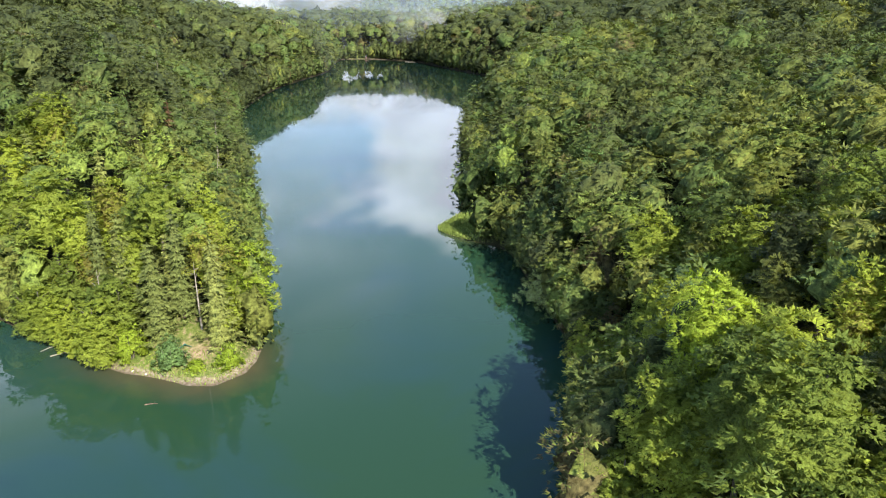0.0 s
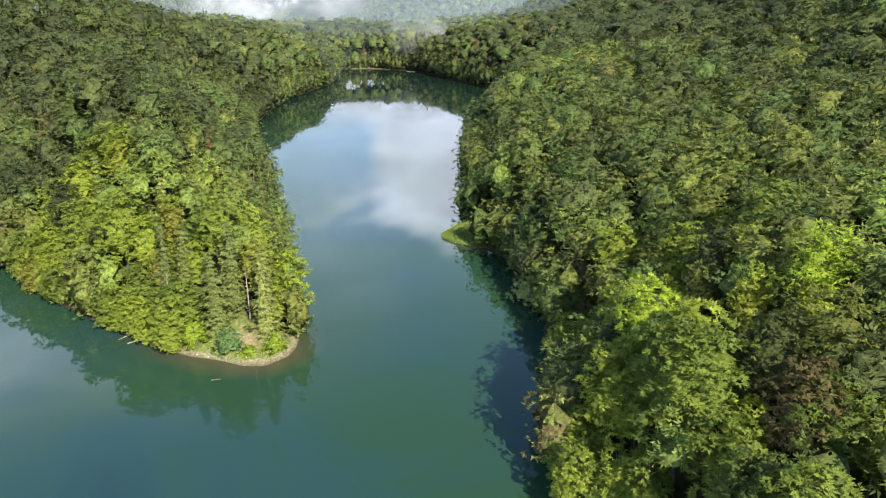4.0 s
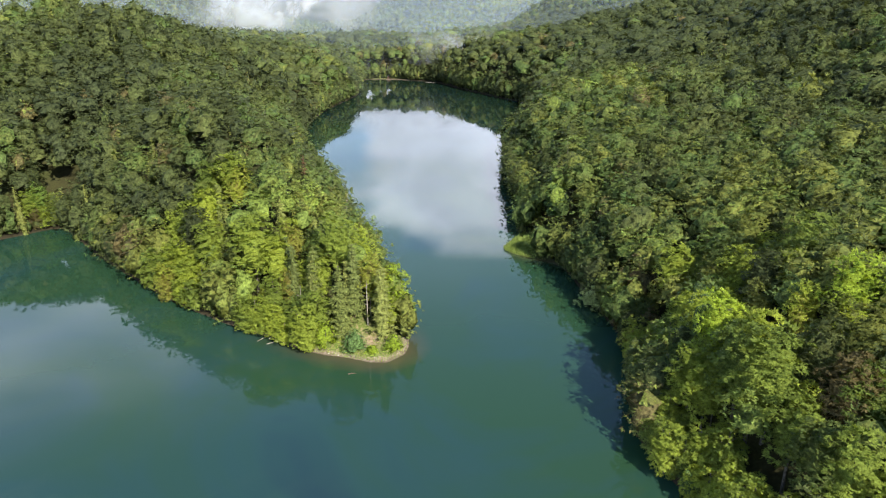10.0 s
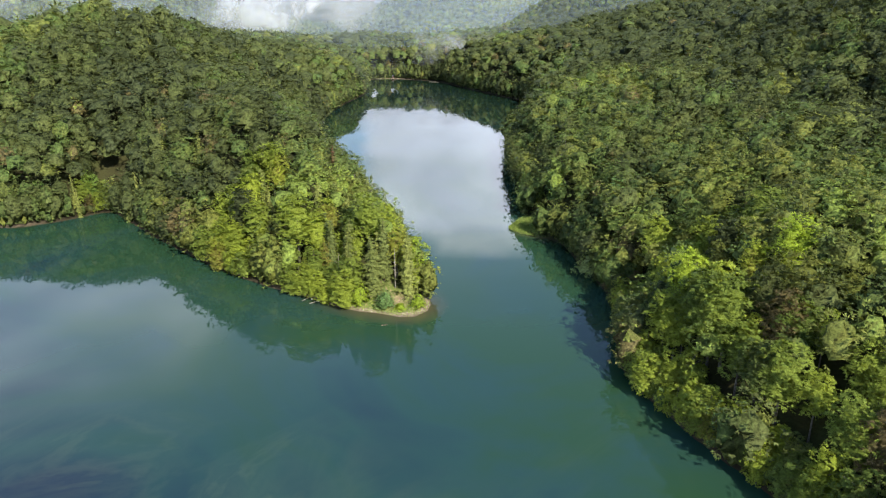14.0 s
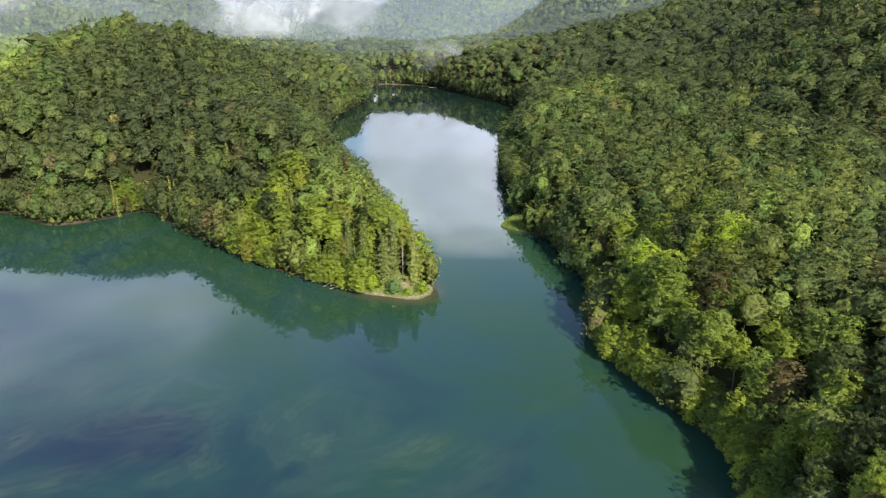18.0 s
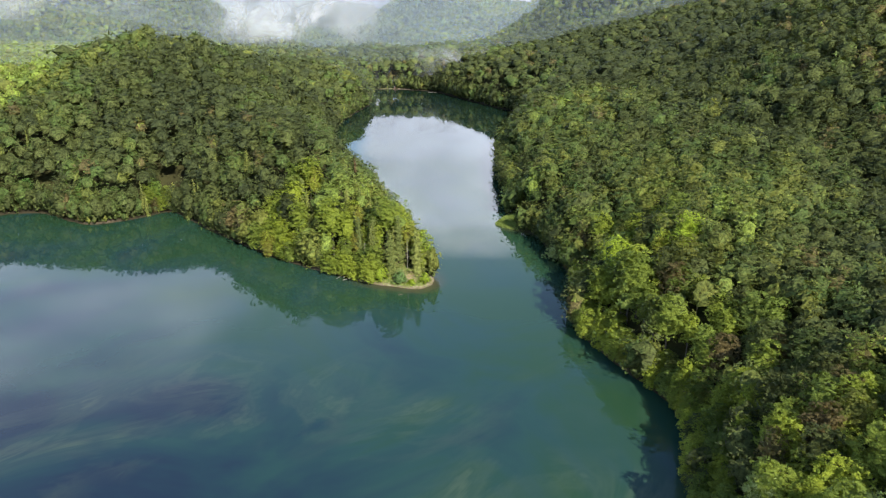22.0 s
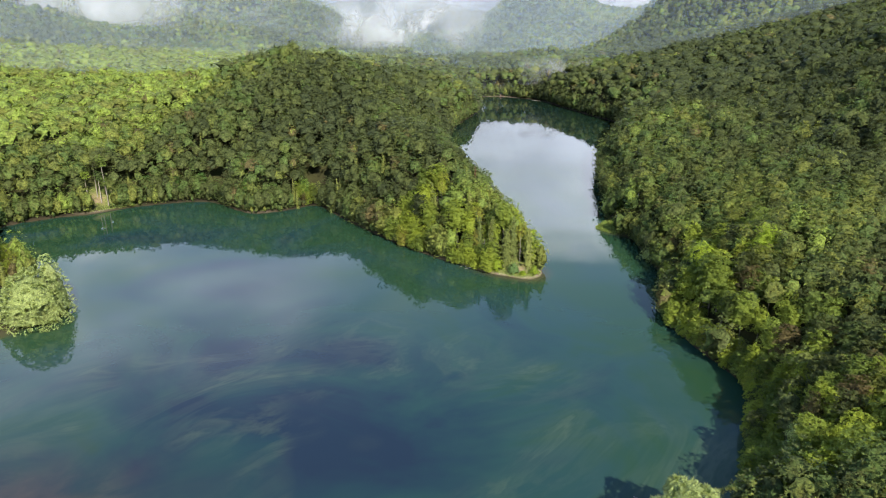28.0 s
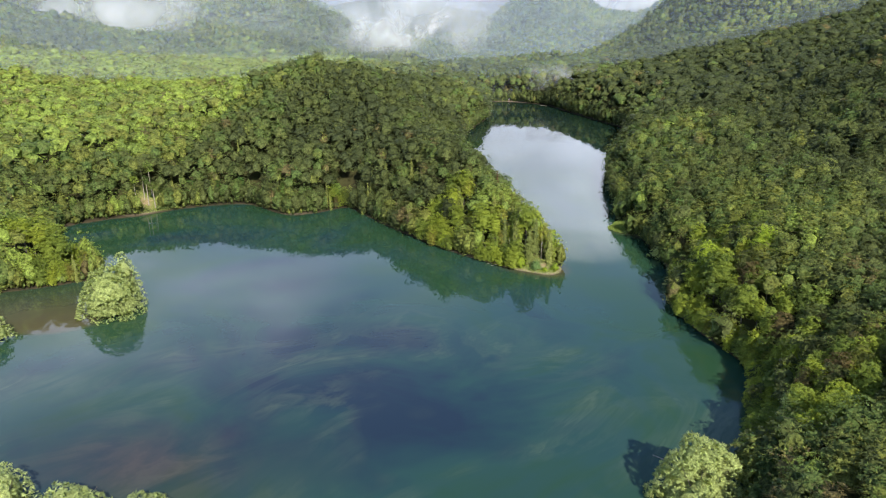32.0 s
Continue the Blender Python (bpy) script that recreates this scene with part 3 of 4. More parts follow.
def beech_crown(rng, count, size, height=24.0, radius=4.6, low=0.36, lobes=20, skin=None, span=1.7, flat=0.5, fingers=7, dome=1.1):
    """Twigs on a heap of uneven boughs, pressed into a broad crown."""
    z0 = height * low
    P, O = [], []
    half = (height - z0) / 2
    k = np.arange(lobes)
    up = 1 - span * (k + 0.5) / lobes
    a = k * 2.399 + rng.uniform(-0.45, 0.45, lobes)
    # the crown is widest above its middle and never quite round
    girth = np.sqrt(np.maximum(1 - np.abs(up) ** 2.4, 0.22)) * (1 + 0.18 * np.sin(a * 2 + rng.uniform(0, 6)) + 0.10 * np.sin(a * 3 + rng.uniform(0, 6)))
    r = rng.uniform(0.5, 0.80, lobes)
    cent = np.stack([np.cos(a) * girth * radius * r, np.sin(a) * girth * radius * r, z0 + half + up * half * rng.uniform(0.60, 0.92, lobes)], 1)
    rad = rng.uniform(0.75, 1.3, lobes) * (radius * radius * half) ** (1 / 3) * 1.0 / lobes ** 0.40
    have = 0
    while have < count:
        k = rng.choice(lobes, count, p=rad ** 2 / (rad ** 2).sum())
        v = unit(rng.normal(0, 1, (count, 3)))
        v[:, 2] = np.where(v[:, 2] < -0.35, -v[:, 2], v[:, 2])
        p = cent[k] + v * rad[k][:, None] * rng.uniform(0.70, 1.08, (count, 1)) * np.array([1.15, 1.15, 0.85])
        # drop what lies deep inside another bough
        dd = ((p[:, None, :] - cent[None]) / (rad[None, :, None] * np.array([1.15, 1.15, 0.85])))
        ok = ((dd ** 2).sum(2) < 0.45).sum(1) == 0
        P.append(p[ok])
        O.append(v[ok])
        have += int(ok.sum())
    P, O = np.concatenate(P)[:count], np.concatenate(O)[:count]
    whole = unit(P - np.array([0, 0, z0 + 0.4 * (height - z0)]))
    co, no = fans(P, unit(O + dome * whole + np.array([0, 0, 0.1])), size, rng, fingers, flat=flat)
    if skin:
        c2, n2 = split_quads(*hull(cent, rad, z0, height, rng, *skin, -1.2 if span > 1.8 else -0.45))
        co, no = np.concatenate([co, c2]), np.concatenate([no, n2])
    return co, no


def spruce_crown(rng, count, size, height=25.0, radius=3.0, low=0.06, skin=None, fingers=6):
    """Tiers of hanging branches round a pole."""
    tiers = 20
    P, O = [], []
    share = np.array([(1 - t / tiers) ** 0.9 + 0.08 for t in range(tiers)])
    share = np.maximum((share / share.sum() * count).astype(int), 3)
    for t in range(tiers):
        f = t / tiers
        env = radius * (1 - f) ** 0.9 + 0.15
        arms = max(4, int(9 * (1 - f) + 3))
        k = rng.integers(0, arms, share[t])
        a = 2 * math.pi * (k + 0.37 * t) / arms + rng.normal(0, 0.14, share[t])
        reach = env * (0.8 + 0.3 * np.sin(k * 2.7 + t)) * rng.uniform(0.1, 1.0, share[t]) ** 0.45
        z = height * (low + (1 - low) * f) - reach * 0.34 + rng.normal(0, 0.07, share[t])
        P.append(np.stack([np.cos(a) * reach, np.sin(a) * reach, z], 1))
        O.append(np.stack([np.cos(a), np.sin(a), np.full(share[t], 0.30)], 1))
    P, O = np.concatenate(P), unit(np.concatenate(O))
    co, no = fans(P, O, size, rng, fingers, 0.34, 0.26, 0.5, 0.8, 1.0, 0.2)
    if skin:
        q = []
        sides = skin[0]
        for i in range(2):
            f0, f1 = 0.03 + 0.45 * i, 0.48 + 0.50 * i
            for k in range(sides):
                a0, a1 = 2 * math.pi * k / sides, 2 * math.pi * (k + 1) / sides
                r0, r1 = radius * 0.5 * (1 - f0) ** 0.9, radius * 0.5 * (1 - f1) ** 0.9
                q.append([(math.cos(a0) * r0, math.sin(a0) * r0, height * f0 + 0.4), (math.cos(a1) * r0, math.sin(a1) * r0, height * f0 + 0.4),
                          (math.cos(a1) * r1, math.sin(a1) * r1, height * f1), (math.cos(a0) * r1, math.sin(a0) * r1, height * f1)])
        q = np.array(q).reshape(-1, 3)
        n2 = unit(q * np.array([1, 1, 0]) + np.array([0, 0, 0.3]))
        q, n2 = split_quads(q, n2)
        co, no = np.concatenate([co, q]), np.concatenate([no, n2])
    return co, no


def leafy(name, shape, mat, tints=None):
    co, no = shape
    return mesh_from(name, co, np.arange(len(co)).reshape(-1, 3), mat, tints, no)


def quads(n):
    return np.arange(4 * n).reshape(n, 4)


def beech_trunk(rng, height=24.0):
    lean = rng.normal(0, 0.5, 2)
    def at(f):
        return lean[0] * f * f, lean[1] * f * f, height * f
    runs = [[(*at(f), 0.34 * (1 - f) ** 0.8 + 0.03 + (0.12 if f == 0 else 0)) for f in (0, 0.08, 0.25, 0.45, 0.65, 0.85)]]
    runs[0][0] = (0, 0, -1.5, 0.5)
    for k in range(6):
        f = 0.36 + 0.07 * k
        x, y, z = at(f)
        a = k * 2.4 + rng.uniform(-0.4, 0.4)
        L = rng.uniform(2.2, 3.6)
        runs.append([(x, y, z, 0.13), (x + math.cos(a) * L * 0.5, y + math.sin(a) * L * 0.5, z + L * 0.55, 0.08),
                     (x + math.cos(a) * L, y + math.sin(a) * L, z + L * 0.9, 0.02)])
    return tubes(runs, 6)


def conifer_trunk(rng, height=25.0):
    runs = [[(0, 0, -1.5, 0.36), (0, 0, height * 0.1, 0.27), (0.05, 0, height * 0.5, 0.16), (0, 0.03, height * 0.98, 0.02)]]
    for k in range(14):
        f = 0.08 + 0.055 * k
        a, L = k * 2.4, 2.2 * (1 - f)
        runs.append([(0, 0, height * f, 0.05), (math.cos(a) * L, math.sin(a) * L, height * f - 0.3 * L, 0.012)])
    return tubes(runs, 4)


def place(x, y, z, turn, s, sz=None):
    return Matrix.Translation((x, y, z)) @ Matrix.Rotation(turn, 4, "Z") @ Matrix.Diagonal((s, s, sz or s, 1))


def scatter(x0, x1, y0, y1, step, rng):
    gx, gy = np.meshgrid(np.arange(x0, x1, step), np.arange(y0, y1, step))
    gx = gx + (np.arange(gx.shape[0]) % 2)[:, None] * step / 2
    return (gx + rng.uniform(-0.46, 0.46, gx.shape) * step).ravel(), (gy + rng.uniform(-0.46, 0.46, gy.shape) * step).ravel()


# every tree of the core woods: place, kind, size
def along_shore(step, off, rng):
    """A row of trees that follows the water's edge, off metres inland."""
    seg = np.roll(SHORE, -1, 0) - SHORE
    run = np.concatenate([[0], np.cumsum(np.hypot(seg[:, 0], seg[:, 1]))])
    at = np.arange(0, run[-1], step) + rng.uniform(-0.35, 0.35, int(np.ceil(run[-1] / step))) * step
    k = np.clip(np.searchsorted(run, at) - 1, 0, len(seg) - 1)
    f = ((at - run[k]) / np.maximum(run[k + 1] - run[k], 1e-6))[:, None]
    p = SHORE[k] + seg[k] * f
    n = unit(np.stack([seg[k][:, 1], -seg[k][:, 0]], 1))
    if shore_distance(*(p[:1] + n[:1]).T)[0] < 0:
        n = -n
    p = p + n * (off + rng.uniform(-0.8, 1.6, (len(p), 1)))
    return p[:, 0], p[:, 1]


ax, ay = along_shore(4.6, 0.2, rng)
ex, ey = along_shore(6.0, 4.6, rng)
ax, ay = np.concatenate([ax, ex]), np.concatenate([ay, ey])
sx, sy = along_shore(2.3, 0.3, rng)
bx, by = scatter(-620, 330, -170, 640, 6.9, rng)
cx, cy = scatter(-900, 700, 0, 1250, 9.3, rng)
reach_b, reach_c = np.hypot(bx + 20, by - 60), np.hypot(cx + 20, cy - 60)
bx, by, cx, cy = bx[reach_b < 430], by[reach_b < 430], cx[reach_c >= 430], cy[reach_c >= 430]
bd = shore_distance(bx, by)
bx, by = bx[bd > 7], by[bd > 7]


def infill(x0, x1, y0, y1, least, px, py, rng):
    """Younger trees in the gaps that the scatter leaves."""
    hx, hy = scatter(x0, x1, y0, y1, 2.5, rng)
    ok = shore_distance(hx, hy) > 8
    out = []
    qx, qy = list(px), list(py)
    for u, v in zip(hx[ok], hy[ok]):
        if np.min((np.array(qx) - u) ** 2 + (np.array(qy) - v) ** 2) > least * least:
            out.append((u, v))
            qx.append(u)
            qy.append(v)
    return out


gaps = []
for x0, x1, y0, y1 in ((15, 140, -60, 245), (-150, -40, 120, 215)):
    inside = (bx > x0 - 8) & (bx < x1 + 8) & (by > y0 - 8) & (by < y1 + 8)
    gaps += infill(x0, x1, y0, y1, 5.4, bx[inside], by[inside], rng)
hx, hy = np.array(gaps).T
tx, ty = np.concatenate([ax, bx, cx, sx, hx]), np.concatenate([ay, by, cy, sy, hy])
grown = np.concatenate([np.full(len(ax), 0.82), np.full(len(bx), 0.93), np.full(len(cx), 1.10), np.full(len(sx), 0.27), np.full(len(hx), 0.80)])
td = shore_distance(tx, ty)
open_ground = bell(tx, ty, -48, 119, 19, 10) + bell(tx, ty, -346, 214, 9, 16) + bell(tx, ty, 4, 204, 10, 9) + 0.6 * bell(tx, ty, -88, 838, 9, 3)
keep = (np.hypot((tx - 3) / 13, (ty - 207) / 16) > 1) & (td > -0.7) & (open_ground < 0.45) & ~((ty < 40) & (tx > -290) & (tx < 0)) & (bell(tx, ty, 0, -76, 14, 16) < 0.4) & ~((tx < -300) & (ty < 40))
keep &= (np.abs(np.arctan2(tx + 50, ty + 290)) < radians(43)) | (tx > -60)
keep &= np.hypot(tx + 50, ty + 270) < 1330
# the wood ends where no view reaches
keep &= tx < np.max([0.637 * ty, 0.617 * (ty + 128) - 37, 0.488 * (ty + 283) - 61], 0) + 60
zero = land(tx, ty, td)
gx, gy = (land(tx + 6, ty, td) - zero) / 6, (land(tx, ty + 6, td) - zero) / 6
away = np.hypot(tx + 50, ty + 270)
keep &= ((gx * (tx + 50) + gy * (ty + 270)) / away > -0.16) | (ty < 470) | (td < 25)
tx, ty, td, grown = tx[keep], ty[keep], td[keep], grown[keep]
scrub = grown < 0.5
patch = np.sin(tx * 0.031 + 2) * np.cos(ty * 0.027) + 0.5 * np.sin(tx * 0.07 - ty * 0.06)
conifer_share = 0.02 + 0.22 * bell(tx, ty, -80, 146, 36, 34) + 0.5 * bell(tx, ty, -165, 225, 40, 16) + 0.5 * bell(tx, ty, -78, 235, 14, 60) + 0.35 * bell(tx, ty, -230, 430, 60, 50)
is_con = (rng.uniform(0, 1, len(tx)) < conifer_share) & ~scrub
tz = land(tx, ty, td) - np.where(scrub, 0.3, np.where(td < 3, 1.2, 0))
tsize = rng.normal(1.0, 0.19, len(tx)).clip(0.62, 1.36) * grown
tsize = np.where((tx > 0) & (ty < 130) & ~scrub, np.minimum(tsize, 0.98), tsize)
tall = tsize + 0.45 * (grown - tsize)          # heights differ less than widths
tint = np.clip(0.46 + 0.12 * patch + rng.normal(0, 0.14, len(tx)), 0, 0.86)
# offsets by zone put cloud shade and sunlit stretches into the crown tints
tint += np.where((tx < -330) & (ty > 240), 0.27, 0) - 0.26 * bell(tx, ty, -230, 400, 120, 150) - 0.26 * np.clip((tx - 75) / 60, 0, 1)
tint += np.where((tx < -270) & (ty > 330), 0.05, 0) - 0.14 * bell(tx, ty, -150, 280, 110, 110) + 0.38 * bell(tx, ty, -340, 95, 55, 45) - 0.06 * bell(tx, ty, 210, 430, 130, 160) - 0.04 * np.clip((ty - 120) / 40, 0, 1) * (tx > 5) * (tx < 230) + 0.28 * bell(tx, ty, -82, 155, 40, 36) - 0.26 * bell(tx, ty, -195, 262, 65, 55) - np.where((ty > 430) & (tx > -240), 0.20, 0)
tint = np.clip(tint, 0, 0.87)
tint = np.where(rng.uniform(0, 1, len(tx)) < 0.025, rng.uniform(0.91, 0.97, len(tx)), np.minimum(tint, 0.87))
# the woods that the camera passes nearest
ANCHORS = [(40, 60, 1.0), (45, 110, 1.0), (-65, 135, 1.0), (-110, 165, 1.3), (-325, 78, 1.6), (45, 10, 1.0), (45, -35, 0.7), (-200, 240, 2.2), (-340, 90, 1.3)]
score = (grown == 0.80) * 40 + np.min([np.hypot(tx - a, ty - b) * w for a, b, w in ANCHORS], 0)
order = np.argsort(score)
near_beech = [i for i in order if not is_con[i] and not scrub[i]][:300]
near_con = [i for i in order if is_con[i]][:130]
near = np.zeros(len(tx), bool)
near[near_beech] = near[near_con] = True

BEECHES = []
for k, (low, rad, h) in enumerate([(0.24, 5.8, 24), (0.22, 6.4, 25), (0.26, 5.4, 23), (0.22, 6.1, 26), (0.28, 5.6, 24), (0.0, 5.0, 19), (0.0, 5.4, 16), (0.0, 4.6, 20)]):
    r = np.random.default_rng(40 + k)
    crown = leafy("beech_crown", beech_crown(r, 640, 1.12, h, rad, low, 26 if low > 0.05 else 30, (10, 6, 0.66), 1.82 if low > 0.05 else 1.9, fingers=6), leaf_beech)
    co, fa = beech_trunk(r, h)
    BEECHES.append((crown, mesh_from("beech_trunk", co, fa, bark)))
SPRUCES = []
for k, (rad, h) in enumerate([(3.7, 25), (3.4, 26), (4.0, 23), (3.5, 21)]):
    r = np.random.default_rng(80 + k)
    crown = leafy("spruce_crown", spruce_crown(r, 420, 1.35, h, rad, skin=(7,)), leaf_spruce)
    co, fa = conifer_trunk(r, h)
    SPRUCES.append((crown, mesh_from("spruce_trunk", co, fa, bark_spruce)))


def tree_thing(name, label, category, group, trunk, crown, m):
    t = thing(name, label, category, group, m)
    part("trunk", trunk, t)
    part("crown", crown, t)
    return t


FRESH = []
for crown, trunk in BEECHES:
    c = crown.copy()
    c.materials[0] = leaf_fresh
    FRESH.append((c, trunk))

first = {}
for i in near_beech + near_con:
    con = bool(is_con[i])
    if con:
        v = int(rng.integers(0, 4))
    else:
        v = int(rng.integers(5, 8)) if td[i] < 8 else int(rng.integers(0, 5))
    m = place(tx[i], ty[i], tz[i] - 0.2, rng.uniform(0, 6.28), tsize[i], tall[i])
    # the brighter leaf colour also stands in for sunlight on these banks
    young = not con and ((-84 < tx[i] < -30 and ty[i] < 150) or (tx[i] < -35 and ty[i] < 185 and tx[i] > -140 and rng.uniform() < 0.88) or (tx[i] < -280 and ty[i] < 120) or (tx[i] > 0 and ty[i] < 118 and rng.uniform() < 0.92 * math.exp(-((tx[i] - 32) / (18 if 5 < ty[i] < 60 else 28)) ** 2)) or rng.uniform() < 0.15)
    key = (con, v, young)
    if key not in first:
        crown, trunk = (SPRUCES if con else FRESH if young else BEECHES)[v]
        if con:
            label = "tall dark green spruce with drooping needle branches"
        else:
            tone = "fresh yellow-green" if young else "leafy green"
            label = tone + " beech on the shore with foliage down to the water" if v > 4 else tone + " beech with a broad rounded crown"
        first[key] = tree_thing("spruce_tree" if con else "beech_tree", label, "tree", "spruces by the lake" if con else "beeches by the lake", trunk, crown, m)
    else:
        copy_thing(first[key], m)


# the rest of the woods, joined
def wood(name, idx, kind, count, size, mat, label, variants=6, low=0.42, skin=(8, 3, 0.72), span=1.5, wide=1.04, fingers=5):
    """One mesh of many trees."""
    idx = np.asarray(idx)
    parts, tints, normals = [], [], []
    temps = []
    for k in range(variants):
        r = np.random.default_rng(200 + k + count)
        if kind == "beech":
            temps.append(beech_crown(r, count, size, 24 + 0.6 * (k % 3), (5.3 + 0.25 * k) * wide, low, 15 if count > 30 else 9, skin, span, 0.62, fingers, 1.5))
        else:
            temps.append(spruce_crown(r, count, size, 23 + k % 3, 3.6, skin=(5,), fingers=4))
    pick = rng.integers(0, variants, len(idx))
    for k in range(variants):
        sel = idx[pick == k]
        if not len(sel):
            continue
        a = rng.uniform(0, 6.28, len(sel))
        s = tsize[sel]
        V, Nn = temps[k]
        X = (V[None, :, 0] * np.cos(a)[:, None] - V[None, :, 1] * np.sin(a)[:, None]) * s[:, None] + tx[sel][:, None]
        Y = (V[None, :, 0] * np.sin(a)[:, None] + V[None, :, 1] * np.cos(a)[:, None]) * s[:, None] + ty[sel][:, None]
        Z = V[None, :, 2] * tall[sel][:, None] + tz[sel][:, None]
        parts.append(np.stack([X, Y, Z], -1).reshape(-1, 3))
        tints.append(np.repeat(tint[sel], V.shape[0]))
        normals.append(np.stack([Nn[None, :, 0] * np.cos(a)[:, None] - Nn[None, :, 1] * np.sin(a)[:, None], Nn[None, :, 0] * np.sin(a)[:, None] + Nn[None, :, 1] * np.cos(a)[:, None],
                                 np.broadcast_to(Nn[None, :, 2], X.shape)], -1).reshape(-1, 3))
    co = np.concatenate(parts)
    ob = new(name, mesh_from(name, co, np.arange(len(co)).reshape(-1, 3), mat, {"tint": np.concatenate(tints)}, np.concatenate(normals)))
    return tagged(ob, label, "woodland", kind="stuff")


reach = np.hypot(tx + 20, ty - 60)
edge = td < 8
rest = ~near & ~scrub
mid, far = rest & (reach < 430), rest & (reach >= 430)
close = mid & (reach < 225)
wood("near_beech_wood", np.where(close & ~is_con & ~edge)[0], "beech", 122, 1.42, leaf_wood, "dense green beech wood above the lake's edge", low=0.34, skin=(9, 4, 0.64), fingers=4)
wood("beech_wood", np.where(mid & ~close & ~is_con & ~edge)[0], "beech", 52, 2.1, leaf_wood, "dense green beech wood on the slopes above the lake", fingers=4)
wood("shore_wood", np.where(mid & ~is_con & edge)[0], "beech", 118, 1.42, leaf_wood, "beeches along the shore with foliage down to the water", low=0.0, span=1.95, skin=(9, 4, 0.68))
wood("shore_scrub", np.where(scrub)[0], "beech", 14, 4.0, leaf_wood, "low leafy scrub overhanging the edge of the lake", low=0.0, skin=(6, 2, 0.85), span=1.9)
wood("spruce_wood", np.where(mid & is_con)[0], "spruce", 60, 2.0, leaf_conifer, "dark spruces scattered among the beeches")
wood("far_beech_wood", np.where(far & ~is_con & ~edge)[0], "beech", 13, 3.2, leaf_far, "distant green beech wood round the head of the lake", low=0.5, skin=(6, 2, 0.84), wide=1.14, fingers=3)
wood("far_shore_wood", np.where(far & ~is_con & edge)[0], "beech", 32, 2.6, leaf_far, "distant beeches along the far shore", low=0.0, span=1.95)
wood("far_spruce_wood", np.where(far & is_con)[0], "spruce", 26, 2.6, leaf_conifer, "distant dark spruces in the wood")


def hill_wood():
    """Small rounded crowns over the mountains and the plain behind."""
    r = np.random.default_rng(5)
    x, y = scatter(-1900, 1300, 300, 3000, 10.4, r)
    az, run = np.arctan2(x + 50, y + 270), np.hypot(x + 50, y + 270)
    k = (np.abs(az + radians(3)) < radians(40)) & (run >= 1330) & (run < 3100)
    x, y = x[k], y[k]
    far_d = np.full(len(x), 500.0)
    z = land(x, y, far_d)
    # leave out the slopes that turn away from the lake
    dx, dy = (land(x + 8, y, far_d) - z) / 8, (land(x, y + 8, far_d) - z) / 8
    run = np.hypot(x + 50, y + 270)
    k = (dx * (x + 50) + dy * (y + 270)) / run > -0.10
    x, y, z = x[k], y[k], z[k]
    s = r.normal(0.92, 0.17, len(x)).clip(0.6, 1.4)
    ring = 5
    a = np.arange(ring) * 2 * math.pi / ring
    base = np.concatenate([np.stack([np.cos(a) * 7.0, np.sin(a) * 7.0, np.full(ring, 9.0)], 1),
                           np.stack([np.cos(a + 0.63) * 5.0, np.sin(a + 0.63) * 5.0, np.full(ring, 15.0)], 1), [[0, 0, 17.5]]])
    V = base[None] * s[:, None, None] * r.uniform(0.86, 1.14, (len(x), 11, 1)) + r.normal(0, 0.75, (len(x), 11, 3))
    nn = unit(base - np.array([0, 0, 9.0]))
    V += np.stack([x, y, z], 1)[:, None, :]
    f = []
    for i in range(ring):
        n = (i + 1) % ring
        f += [(i, n, ring + i), (n, ring + n, ring + i), (ring + i, ring + n, 10)]
    F = (np.array(f)[None] + (np.arange(len(x)) * 11)[:, None, None]).reshape(-1, 3)
    p = np.sin(x * 0.008) * np.cos(y * 0.006) + 0.5 * np.sin(x * 0.02 + y * 0.017)
    t = np.clip(0.38 + 0.15 * p + r.normal(0, 0.17, len(x)), 0, 0.9)
    ob = new("mountain_wood", mesh_from("mountain_wood", V.reshape(-1, 3), F, leaf_hill, {"tint": np.repeat(t, 11)}, unit(np.tile(nn, (len(x), 1)) + r.normal(0, 0.38, (len(x) * 11, 3)))))
    return tagged(ob, "endless green woods over the misty mountains", "woodland", kind="stuff")


hill_wood()


